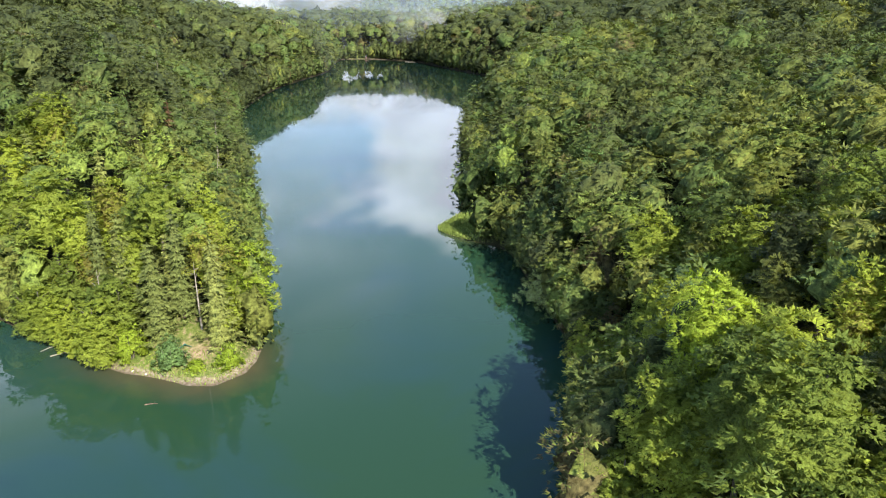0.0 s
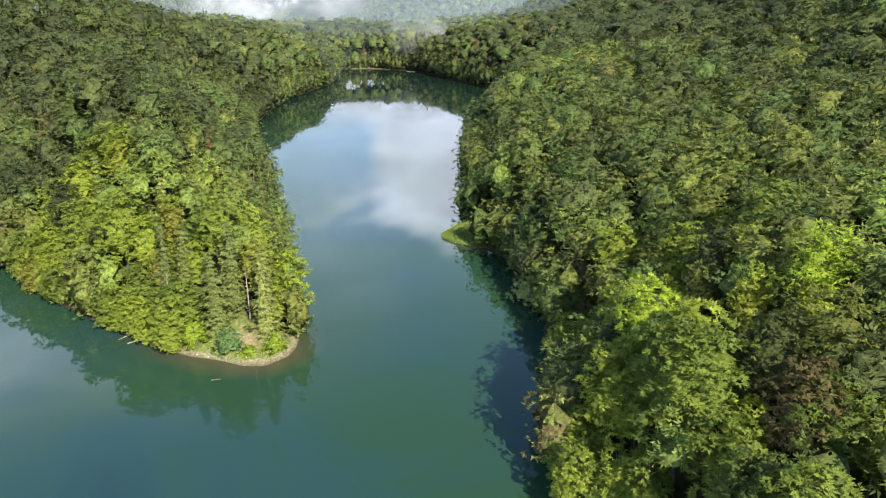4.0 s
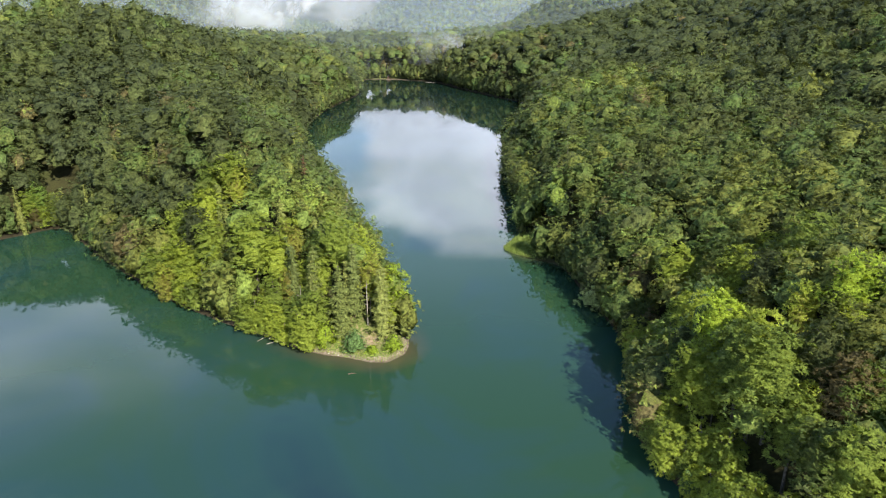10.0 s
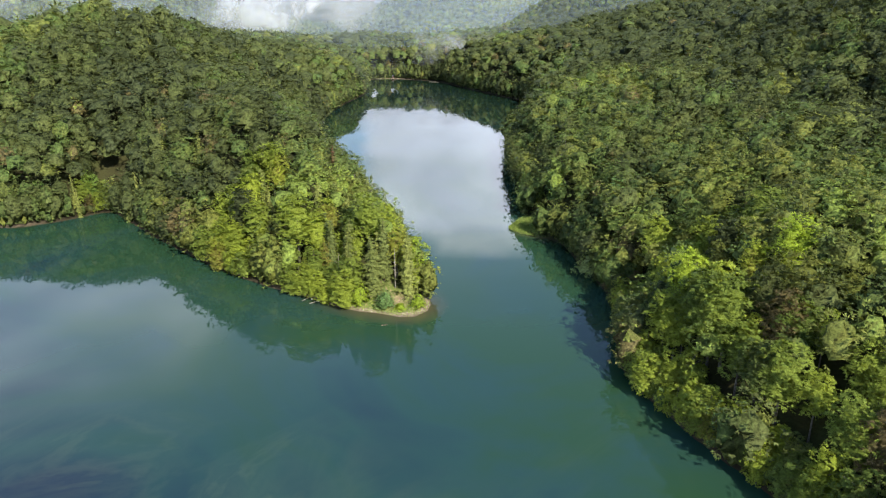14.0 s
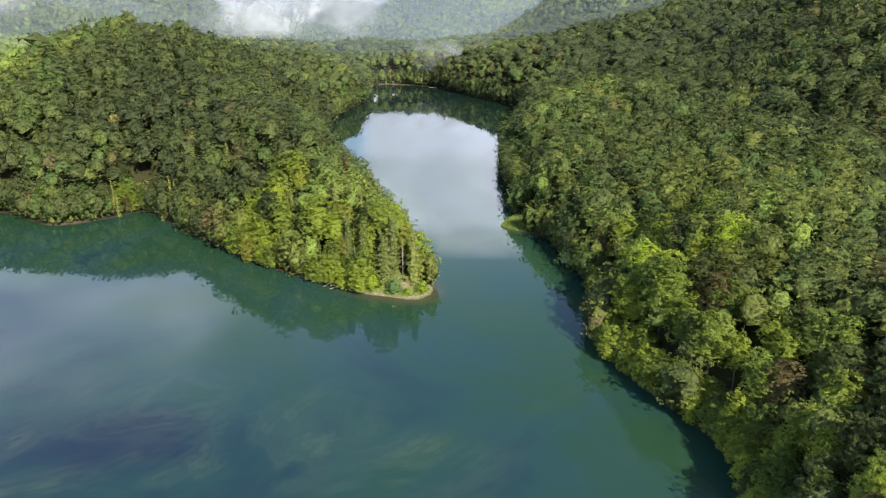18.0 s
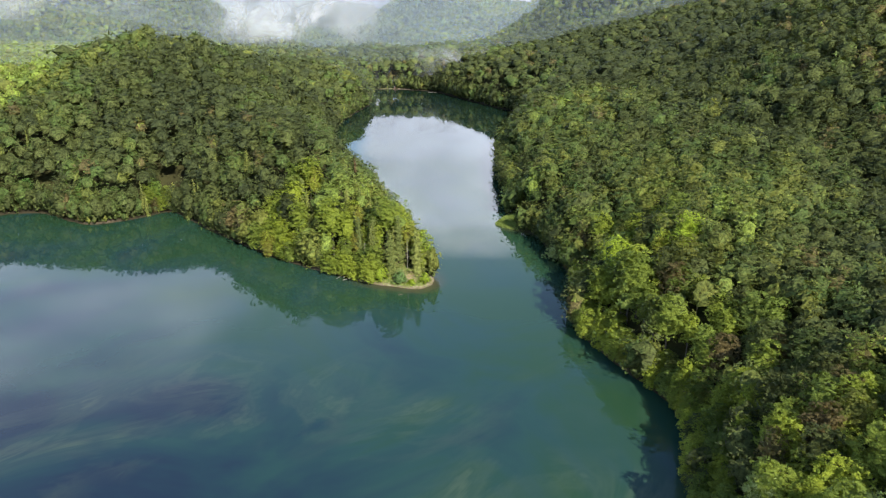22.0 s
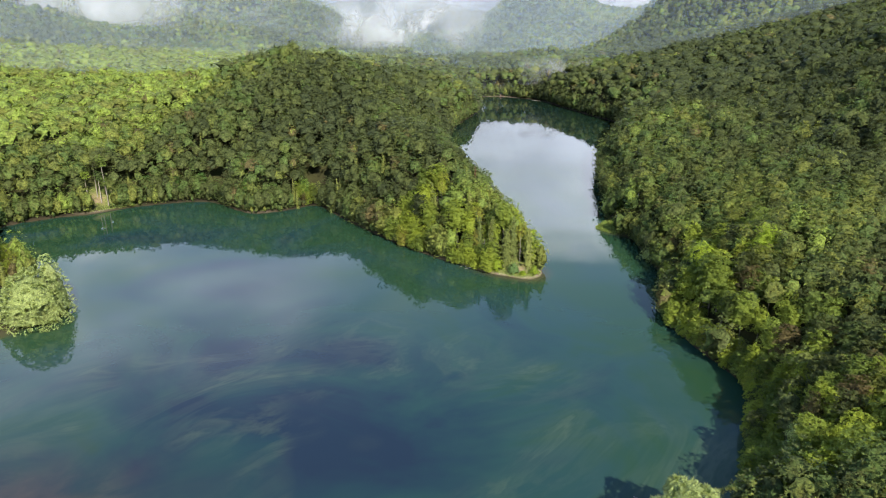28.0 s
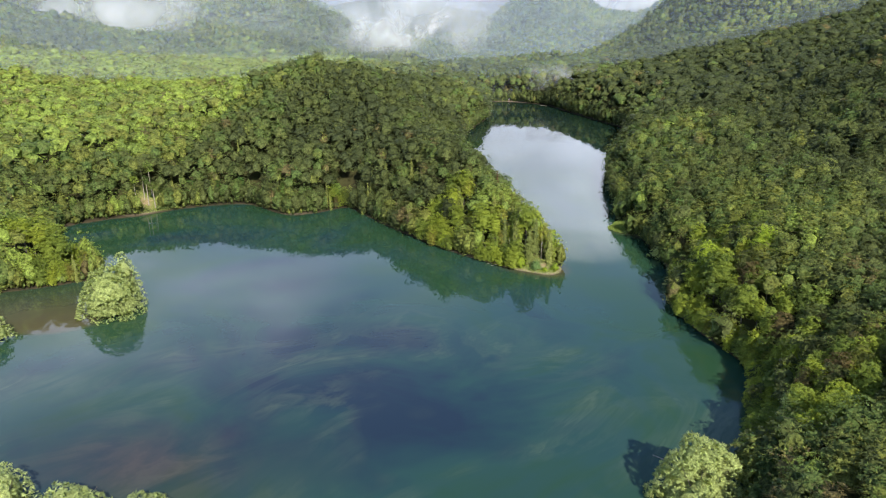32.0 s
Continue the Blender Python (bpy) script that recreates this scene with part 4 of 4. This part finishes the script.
# ---- mist ----
def mist_material(name, density, scale, seed, lo=0.40, hi=0.72, colour=(0.40, 0.43, 0.47)):
    m = bpy.data.materials.new(name)
    m.use_nodes = True
    nt = m.node_tree
    nt.nodes.clear()
    N = nt.nodes.new
    out, mx, tr, df, tl, ad = (N("ShaderNodeOutputMaterial"), N("ShaderNodeMixShader"), N("ShaderNodeBsdfTransparent"), N("ShaderNodeBsdfDiffuse"),
                               N("ShaderNodeBsdfTranslucent"), N("ShaderNodeMixShader"))
    for s in (df, tl):
        s.inputs["Color"].default_value = (*colour, 1)
    ad.inputs[0].default_value = 0.3
    link(nt, df.outputs[0], ad.inputs[1])
    link(nt, tl.outputs[0], ad.inputs[2])
    soft = N("ShaderNodeAttribute")
    soft.attribute_name = "soft"
    mp = N("ShaderNodeMapping")
    mp.inputs["Location"].default_value = (seed * 370.0, seed * 91.0, 0)
    link(nt, world_position(nt), mp.inputs[0])
    n = noise_node(nt, scale, 7, mp.outputs[0], 0.58, 0.6)
    rr = N("ShaderNodeMapRange")
    rr.interpolation_type = "SMOOTHSTEP"
    rr.inputs[1].default_value, rr.inputs[2].default_value = lo, hi
    link(nt, n.outputs["Fac"], rr.inputs[0])
    a, b = N("ShaderNodeMath"), N("ShaderNodeMath")
    a.operation = b.operation = "MULTIPLY"
    link(nt, rr.outputs[0], a.inputs[0])
    link(nt, soft.outputs["Fac"], a.inputs[1])
    link(nt, a.outputs[0], b.inputs[0])
    b.inputs[1].default_value = density
    link(nt, b.outputs[0], mx.inputs[0])
    link(nt, tr.outputs[0], mx.inputs[1])
    link(nt, ad.outputs[0], mx.inputs[2])
    link(nt, mx.outputs[0], out.inputs[0])
    return m


def mist(name, cx, cy, cz, half_w, half_h, mat, label, turn=0.0, bulge=0.15):
    """A curved veil of mist that thins out towards its rim."""
    n, k = 24, 12
    u, v = np.meshgrid(np.linspace(-1, 1, n), np.linspace(-1, 1, k))
    X, Z = u * half_w, v * half_h
    Y = bulge * half_w * (u ** 2 - 0.5) + 0.25 * half_h * v
    co = np.stack([cx + X * math.cos(turn) - Y * math.sin(turn), cy + X * math.sin(turn) + Y * math.cos(turn), cz + Z], -1).reshape(-1, 3)
    soft = np.clip(1 - u ** 2, 0, 1) * np.clip(1 - v ** 2, 0, 1)
    ob = new(name, mesh_from(name, co, grid_faces(n, k), mat, {"soft": soft.ravel() ** 0.8}))
    ob.visible_shadow = False
    return tagged(ob, label, "mist", kind="stuff")


veil = mist_material("mist_veil", 0.85, 0.007, 1.0, 0.47, 0.72)
veil_low = mist_material("mist_low", 0.9, 0.011, 7.0, 0.38, 0.66, (0.44, 0.46, 0.49))
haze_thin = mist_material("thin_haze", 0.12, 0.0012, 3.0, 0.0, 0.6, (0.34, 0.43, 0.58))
thick = mist_material("mist_bank", 0.95, 0.004, 4.0, 0.25, 0.6, (0.42, 0.44, 0.47))
veil_fine = mist_material("mist_wisps", 0.8, 0.014, 2.0, 0.42, 0.70)
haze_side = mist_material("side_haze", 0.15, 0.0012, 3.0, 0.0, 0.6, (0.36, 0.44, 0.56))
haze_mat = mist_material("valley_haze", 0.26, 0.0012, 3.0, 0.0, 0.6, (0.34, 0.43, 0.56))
for k in range(2):
    mist("mist_bank", -400 + 60 * k, 1420 + 60 * k, 96 + 12 * k, 230, 62, veil, "white mist drifting across the foot of the mountain")
mist("mist_bank", -345, 1480, 84, 190, 60, veil_low, "white mist drifting across the foot of the mountain")
mist("mist_bank", -440, 1900, 172, 260, 100, thick, "bank of white mist filling the side valley")
mist("low_cloud", -1060, 1290, 124, 260, 46, thick, "ragged low cloud lying on the mountain")
mist("low_cloud", -800, 1390, 116, 190, 36, veil, "ragged low cloud lying on the mountain")
mist("low_cloud", -800, 1480, 186, 240, 40, veil, "ragged low cloud lying on the mountain")
mist("low_cloud", -160, 2080, 196, 200, 46, veil_low, "ragged low cloud lying on the mountain")
mist("low_cloud", 640, 1330, 222, 230, 34, veil_fine, "thin low cloud brushing the wooded ridge")
mist("low_cloud", 420, 3300, 130, 420, 70, thick, "bright cloud behind the mountain pass")
mist("mist_wisp", -10, 815, 40, 55, 20, veil_fine, "wisp of mist rising from the wood")
# broad blue-grey sheets, added to paint the haze of distance over the hills
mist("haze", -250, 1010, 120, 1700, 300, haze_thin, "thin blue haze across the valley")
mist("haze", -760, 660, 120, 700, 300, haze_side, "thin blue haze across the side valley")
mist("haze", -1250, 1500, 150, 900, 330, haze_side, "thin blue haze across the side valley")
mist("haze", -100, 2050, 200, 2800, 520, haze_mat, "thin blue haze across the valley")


# ---- single trees ----
def mound_crown(rng, count, size, height, radius, lobe, lobes, upright=0.35, skin=(16, 8, 0.74)):
    """A low spreading willow: feathery shoots on many small boughs."""
    cent = []
    for k in range(lobes):
        u = math.sqrt((k + 0.5) / lobes)
        a = k * 2.399 + rng.uniform(-0.3, 0.3)
        r = radius * u
        z = height * (1 - u ** 2.4) * rng.uniform(0.82, 1.0)
        cent.append((math.cos(a) * r, math.sin(a) * r * 0.85, max(z - lobe * 0.6, lobe * 0.45)))
    cent = np.array(cent)
    P, O, have = [], [], 0
    while have < count:
        k = rng.integers(0, lobes, count)
        v = unit(rng.normal(0, 1, (count, 3)))
        v[:, 2] = np.abs(v[:, 2]) * 1.2 - 0.25
        p = cent[k] + v * lobe * rng.uniform(0.8, 1.15, (count, 1))
        dd = (p[:, None, :] - cent[None]) / lobe
        ok = (((dd ** 2).sum(2) < 0.6).sum(1) == 0) & (p[:, 2] > 0.1)
        P.append(p[ok])
        O.append(v[ok])
        have += ok.sum()
    co, no = fans(np.concatenate(P)[:count], unit(np.concatenate(O)[:count] + np.array([0, 0, upright])), size, rng, 5, -0.1, 0.24, 0.4, 0.8, 0.4)
    c2, n2 = split_quads(*hull(cent, np.full(lobes, lobe), 0, height * 0.9, rng, *skin))
    c2[:, 2] = np.maximum(c2[:, 2], 0.3)
    return np.concatenate([co, c2]), np.concatenate([no, n2])


def willow(x, y, height, radius, seed, label, lobe=2.6, lobes=54, count=7600):
    r = np.random.default_rng(seed)
    t = thing("willow_tree", label, "tree", "willows in the shallows", place(x, y, -0.3, r.uniform(0, 6.28), 1))
    runs = []
    for k in range(9):
        a = k * 2.4
        R = radius * (0.2 + 0.07 * k)
        runs.append([(math.cos(a) * 0.6, math.sin(a) * 0.6, -1.5, 0.35), (math.cos(a) * R * 0.4, math.sin(a) * R * 0.4, height * 0.3, 0.2),
                     (math.cos(a) * R, math.sin(a) * R, height * 0.75, 0.04)])
    co, fa = tubes(runs, 5)
    part("trunk", mesh_from("willow_trunk", co, fa, bark), t)
    part("crown", leafy("willow_crown", mound_crown(r, int(count * 0.55), 1.25, height, radius, lobe, lobes), leaf_willow), t)
    return t


willow(-272, 38, 25, 16.5, 301, "pale green willow standing alone in the shallow water", 3.4, 90, 8600)
willow(-270, 50, 28, 8, 302, "pale green willow rising behind a wider one", 2.8, 34, 2400)
willow(-309, 0, 14, 8, 303, "small pale willow in the shallows by the shore", 2.2, 20, 1400)
willow(-2, -78, 25, 15, 304, "tall silvery willow leaning over the lake")
willow(33, -51, 27, 6, 308, "pale willow crown standing above the bank", 2.4, 18, 1600)
willow(-222, -108, 17, 10, 305, "silvery willow in the flooded margin", 2.6, 26, 1800)
willow(-196, -112, 15, 12, 306, "broad silvery willow in the flooded margin", 2.6, 30, 2200)
willow(-172, -112, 14, 10, 307, "low silvery willow in the flooded margin", 2.6, 26, 1800)


def lone_tree(name, label, x, y, s, crown, trunk, mat, turn=0.0, tall=None):
    crown = crown.copy()
    crown.materials[0] = mat
    z = float(land(np.array([x]), np.array([y]))[0])
    return tree_thing(name, label, "tree", "", trunk, crown, place(x, y, z - 0.2, turn, s, tall))


lone_tree("beech_tree", "bright yellow-green young-leaved beech on the bank", 34, 80, 1.0, *BEECHES[3], leaf_lime, 0.4)
lone_tree("beech_tree", "bright yellow-green beech with a wide crown", 58, 72, 1.0, *BEECHES[1], leaf_lime, 2.0)
lone_tree("maple_tree", "bluish green maple beside the water", 20, 214, 0.95, *BEECHES[5], leaf_teal, 1.0)
lone_tree("maple_tree", "bluish green maple in the hillside wood", 39, 173, 1.0, *BEECHES[2], leaf_teal, 2.6)
lone_tree("maple_tree", "bluish green maple low on the cove shore", -131, 172, 0.8, *BEECHES[6], leaf_teal, 0.2)
for k, (x, y, size) in enumerate([(-206, 240, 0.95), (-224, 226, 0.9), (-241, 224, 1.0), (-259, 236, 0.9), (-286, 246, 1.0), (-303, 240, 0.85), (-319, 232, 0.95)]):
    lone_tree("maple_tree", "fresh emerald green maple on the shore of the cove", x, y, size, *BEECHES[5 + k % 3], leaf_emerald, k * 1.3)
lone_tree("spruce_tree", "dying rust-red spruce among green trees", -80, 204, 1.0, *SPRUCES[1], leaf_rust)
lone_tree("spruce_tree", "tall full spruce at the tip of the headland", -45.0, 126.0, 1.15, *SPRUCES[2], leaf_spruce, 0.5, 1.0)
lone_tree("spruce_tree", "tall spruce over the beach", -57, 126, 1.25, *SPRUCES[0], leaf_spruce, 1.5, 0.85)
lone_tree("spruce_tree", "slender spruce over the beach", -53.5, 130.5, 1.15, *SPRUCES[1], leaf_spruce, 2.5, 0.9)
lone_tree("spruce_tree", "old spruce with thin pale branches", -65, 132, 1.2, *SPRUCES[0], leaf_spruce, 3.1, 0.95)
lone_tree("spruce_tree", "dark spruce among the shore trees", -72, 136, 1.0, *SPRUCES[2], leaf_spruce, 4.0)
lone_tree("beech_tree", "fresh green beech overhanging the beach", -40.5, 134, 0.85, *BEECHES[6], leaf_lime, 1.1)
lone_tree("beech_tree", "fresh green beech behind the spruces", -68, 138, 0.8, *BEECHES[5], leaf_fresh, 0.7)
lone_tree("beech_tree", "fresh green beech among the shore spruces", -75, 141, 0.85, *BEECHES[7], leaf_fresh, 1.9)
lone_tree("beech_tree", "fresh green beech leaning over the lake", -43, 146, 0.95, *BEECHES[5], leaf_lime, 2.1)


def bush(x, y, h, r, mat, label, seed):
    g = np.random.default_rng(seed)
    z = max(float(land(np.array([x]), np.array([y]))[0]) * 0.5, 0.0)
    t = thing("bush", label, "bush", "", place(x, y, z, 0, 1))
    co, fa = tubes([[(0, 0, -0.6, 0.12), (math.cos(a) * r * 0.3, math.sin(a) * r * 0.3, h * 0.4, 0.06), (math.cos(a) * r * 0.6, math.sin(a) * r * 0.6, h * 0.8, 0.02)] for a in (0, 1.3, 2.6, 3.8, 5.1)], 5)
    part("stems", mesh_from("bush_stems", co, fa, bark), t)
    part("foliage", leafy("bush_foliage", mound_crown(g, 400 if r < 5 else 560, 0.65 if r < 5 else 1.0, h, r, r * 0.36, 18, skin=(14, 7, 0.72)), mat), t)


bush(-52.4, 118.9, 7.0, 3.3, leaf_teal, "rounded bluish green bush on the beach", 401)
bush(-61.5, 121.8, 8.5, 3.8, leaf_lime, "leafy green sapling overhanging the shore", 407)
bush(-47.5, 117.8, 2.4, 1.5, leaf_lime, "small bright green bush on the grass", 402)
bush(-41.5, 119.0, 5.0, 2.5, leaf_lime, "fresh green bush at the edge of the beach", 403)
bush(-65.5, 122.8, 4.0, 3.2, leaf_lime, "low yellow-green bush over the shore", 404)
bush(-71.5, 126.0, 6.0, 3.6, leaf_lime, "leafy yellow-green bush over the shore", 405)
bush(24, 150, 9.0, 5.5, leaf_willow, "pale grey-green willow bush over the water", 406)


def snag(x, y, h, label, seed, base=None):
    """A dead bleached tree with bare stubs."""
    g = np.random.default_rng(seed)
    z = float(land(np.array([x]), np.array([y]))[0]) if base is None else base
    t = thing("dead_tree", label, "dead tree", "bleached dead trees", place(x, y, z, g.uniform(0, 6), 1))
    lean = g.normal(0, 0.05, 2) * h
    runs = [[(0, 0, -1, 0.24), (lean[0] * 0.3, lean[1] * 0.3, h * 0.4, 0.17), (lean[0] * 0.7, lean[1] * 0.7, h * 0.8, 0.09), (lean[0], lean[1], h, 0.03)]]
    co, fa = tubes(runs, 7)
    part("trunk", mesh_from("snag_trunk", co, fa, bark_dead), t)
    for k in range(9):
        f, a, L = 0.35 + 0.068 * k, k * 2.4 + g.uniform(-0.5, 0.5), g.uniform(0.9, 2.3) * (1.2 - 0.07 * k)
        x0, y0 = lean[0] * f, lean[1] * f
        co, fa = tubes([[(x0, y0, h * f, 0.07), (x0 + math.cos(a) * L * 0.6, y0 + math.sin(a) * L * 0.6, h * f + 0.2 * L, 0.045),
                         (x0 + math.cos(a) * L, y0 + math.sin(a) * L, h * f + 0.5 * L, 0.012)]], 5)
        part("branch", mesh_from("snag_branch", co, fa, bark_dead), t)


snag(-49.5, 128.5, 14, "bleached dead spruce standing at the headland's tip", 501)
snag(-69, 128.5, 15, "pale dead trunk among the shore trees", 502)
snag(-64, 188, 24, "broken grey snag above the far side of the headland", 503)
snag(-112, 281, 30, "tall grey dead tree on the slope", 504)
snag(-73, 222, 27, "bare grey dead spruce on the ridge", 505)
snag(30, 246, 26, "bare grey dead beech among green crowns", 506)


# ---- clearing in the cove ----
for k, (dx, dy, h) in enumerate([(-351, 217, 24), (-346, 213, 21), (-341, 213, 18), (-348, 223, 25), (-355, 212, 17)]):
    g = np.random.default_rng(600 + k)
    z = float(land(np.array([dx]), np.array([dy]))[0])
    t = thing("beech_tree", "slender beech with a tall bare pale trunk in the clearing", "tree", "bare-trunked beeches", place(dx, dy, z - 0.3, k * 1.1, 1))
    co, fa = tubes([[(0, 0, -1, 0.45), (0.1, 0, h * 0.4, 0.33), (0.3, 0.2, h * 0.8, 0.2), (0.3, 0.2, h, 0.06)]], 7)
    part("trunk", mesh_from("pale_trunk", co, fa, bark_dead), t)
    part("crown", leafy("high_crown", beech_crown(g, 130, 1.4, h + 3, 3.3, 0.6, 12, (7, 4)), leaf_beech), t)


# ---- small things on the shore ----
def plain(name, colour, rough=0.7, scale=3.0):
    m, nt, b = material(name, rough, 0.3)
    n = noise_node(nt, scale, 5, world_position(nt))
    dark = tuple(c * 0.6 for c in colour)
    link(nt, ramp_node(nt, [(0.3, dark), (0.65, colour)], n.outputs["Fac"]).outputs[0], b.inputs["Base Color"])
    bump(nt, b, n.outputs["Fac"], 0.4, 0.03)
    return m


weathered, stone, tarp_mat, roof_mat, wall_mat = (plain("weathered_boards", (0.36, 0.27, 0.20)), plain("pale_stone", (0.62, 0.57, 0.50)), plain("teal_tarpaulin", (0.05, 0.20, 0.17), 0.5),
                                                  plain("white_roof", (0.75, 0.72, 0.70)), plain("pinkish_boards", (0.50, 0.30, 0.24)))


def box(x0, x1, y0, y1, z0, z1):
    co = np.array([(x, y, z) for z in (z0, z1) for y in (y0, y1) for x in (x0, x1)], float)
    return co, np.array([(0, 2, 3, 1), (4, 5, 7, 6), (0, 1, 5, 4), (2, 6, 7, 3), (0, 4, 6, 2), (1, 3, 7, 5)])


def block(name, dims, mat, parent, label=""):
    return part(name, mesh_from(name, *box(*dims), mat), parent, label)


def pier():
    t = thing("pier", "small weathered wooden pier on the far shore", "pier", m=place(-88, 836, 0, 0.1, 1))
    for k in range(22):
        block("plank", (-4.4 + 0.4 * k, -4.04 + 0.4 * k, -6, 1.0, 0.62, 0.70), weathered, t)
    for x in (-4, 0, 4):
        for y in (-5.5, -2.5, 0.5):
            co, fa = tubes([[(x, y, -2, 0.13), (x, y, 0.62, 0.12)]], 7)
            part("post", mesh_from("pier_post", co, fa, weathered), t)
    h = thing("boathouse", "small pinkish boathouse with a pale pitched roof", "hut", m=place(-88, 839, 0.7, 0.1, 1))
    for d in ((-2.6, 2.6, 2.0, 2.12, 0, 2.4), (-2.6, -2.48, -1.5, 2.0, 0, 2.4), (2.48, 2.6, -1.5, 2.0, 0, 2.4), (-2.48, -0.8, -1.5, -1.38, 0, 2.4), (0.8, 2.48, -1.5, -1.38, 0, 2.4)):
        block("wall", d, wall_mat, h)
    for sgn in (-1, 1):
        co = np.array([(0, -2, 4.4), (0, 2.6, 4.4), (sgn * 3.2, 2.6, 2.1), (sgn * 3.2, -2, 2.1), (0, -2, 4.55), (0, 2.6, 4.55), (sgn * 3.2, 2.6, 2.25), (sgn * 3.2, -2, 2.25)], float)
        part("roof", mesh_from("roof", co, np.array([(0, 1, 2, 3), (4, 5, 6, 7), (0, 1, 5, 4), (1, 2, 6, 5), (2, 3, 7, 6), (3, 0, 4, 7)]), roof_mat), h, "pale roof slope")


pier()


def boulder(x, y, z, r, seed, label, mat=stone, name="boulder"):
    g = np.random.default_rng(seed)
    bm = bmesh.new()
    bmesh.ops.create_icosphere(bm, subdivisions=2, radius=r)
    for v in bm.verts:
        v.co *= 0.8 + 0.35 * noise.noise(v.co * (1.1 / r) + Vector((seed, 0, 0)))
        v.co.z *= 0.65
    me = bpy.data.meshes.new(name)
    bm.to_mesh(me)
    bm.free()
    me.materials.append(mat)
    ob = new(name, me)
    ob.matrix_basis = place(x, y, z, g.uniform(0, 6), 1)
    return tagged(ob, label, "rock", "stones on the beach")


boulder(-50.2, 123.0, 0.9, 1.0, 1, "pale limestone boulder under the spruces")
for k, (x, y, r) in enumerate([(-52.8, 124.0, 0.5), (-60, 118.4, 0.4), (-74, 125.2, 0.6), (-76.5, 126.5, 0.7), (-79, 128.2, 0.5), (-50, 116.2, 0.35), (-43.5, 116.0, 0.3), (-57, 117.3, 0.3)]):
    boulder(x, y, 0.15, r, 10 + k, "grey stone at the water's edge")


def log(x, y, z, length, radius, turn, label):
    co, fa = tubes([[(-length / 2, 0, 0, radius), (0, 0.05 * length, 0.05, radius * 0.8), (length / 2, 0, 0, radius * 0.35)]], 7)
    t = thing("driftwood", label, "log", "driftwood", place(x, y, z, turn, 1))
    wood_mat = bark_spruce if "dark" in label else bark_dead
    part("trunk", mesh_from("log", co, fa, wood_mat), t)
    for k in (-0.15, 0.2):
        co, fa = tubes([[(k * length, 0, 0, radius * 0.4), (k * length + 0.1 * length, 0.12 * length, 0.3, 0.02)]], 5)
        part("branch", mesh_from("log_branch", co, fa, wood_mat), t)


log(-9, -58, 0.05, 9, 0.16, -0.7, "pale bare log floating by the willow")
log(-52, 107, 0.0, 2.2, 0.16, 0.2, "short dark log floating off the beach")
log(-77, 125.6, 0.15, 5, 0.12, 0.5, "bleached trunk stranded on the shore")
log(-81, 128, 0.15, 4, 0.1, 0.9, "bleached branch stranded on the shore")
log(-36, 797, 0.02, 14, 0.25, -0.5, "pale trunk lying along the far shore")


def tent():
    t = thing("tarpaulin", "teal tarpaulin shelter under the spruces", "shelter", m=place(-51.8, 124.5, 1.3, 0.4, 1))
    n = 9
    u, v = np.meshgrid(np.linspace(-1, 1, n), np.linspace(-1, 1, n))
    co = np.stack([u * 1.6, v * 1.3, 1.9 - 0.9 * np.abs(u) - 0.25 * (1 - u ** 2) * (1 - v ** 2)], -1).reshape(-1, 3)
    me = mesh_from("sheet", co, grid_faces(n, n), tarp_mat)
    part("sheet", me, t)
    for sx in (-1, 1):
        for sy in (-1, 1):
            c2, f2 = tubes([[(sx * 1.6, sy * 1.3, -0.6, 0.04), (sx * 1.6, sy * 1.3, 1.0, 0.03)]], 5)
            part("pole", mesh_from("tarp_pole", c2, f2, weathered), t)


tent()


# ---- grass and reeds ----
def grass_patch(name, label, cx, cy, sx, sy, n, tall, seed, mat, limit=9.0):
    g = np.random.default_rng(seed)
    x, y = cx + g.normal(0, sx, n * 3), cy + g.normal(0, sy, n * 3)
    d = shore_distance(x, y)
    k = np.where((d > 0.3) & (d < limit))[0][:n]
    x, y = x[k], y[k]
    z = land(x, y, d[k])
    a = g.uniform(0, 6.28, len(k))
    h, w = tall * g.uniform(0.5, 1.3, len(k)), g.uniform(0.05, 0.16, len(k)) * tall
    lean = g.normal(0, 0.3, (len(k), 2)) * h[:, None]
    base = np.stack([x, y, z - 0.05], 1)
    side = np.stack([np.cos(a) * w, np.sin(a) * w, 0 * a], 1)
    tip = base + np.stack([lean[:, 0], lean[:, 1], h], 1)
    midp = base + np.stack([lean[:, 0] * 0.4, lean[:, 1] * 0.4, h * 0.55], 1)
    co = np.stack([base - side, base + side, tip, midp - side], 1).reshape(-1, 3)
    return tagged(new(name, mesh_from(name, co, quads(len(co) // 4), mat)), label, "grass", kind="stuff")


leaf_grass = leaf_material("grass_blades", [(0.0, (0.24, 0.32, 0.08)), (0.6, (0.30, 0.36, 0.11)), (1.0, (0.36, 0.33, 0.14))], "attribute", 0.9, 0.3)
grass_patch("grass", "tufted green grass behind the beach", -50, 119, 11, 5, 2600, 0.55, 701, leaf_grass)
grass_patch("reeds", "green reeds on the low grassy spit", 2, 207, 5, 8, 4200, 1.0, 702, leaf_grass, 12)
grass_patch("grass", "grass in the lakeside clearing", -337, 210, 9, 6, 2000, 0.6, 703, leaf_grass, 12)
grass_patch("grass", "grassy strip beside the pier", -92, 842, 18, 4, 1600, 0.8, 704, leaf_grass, 8)
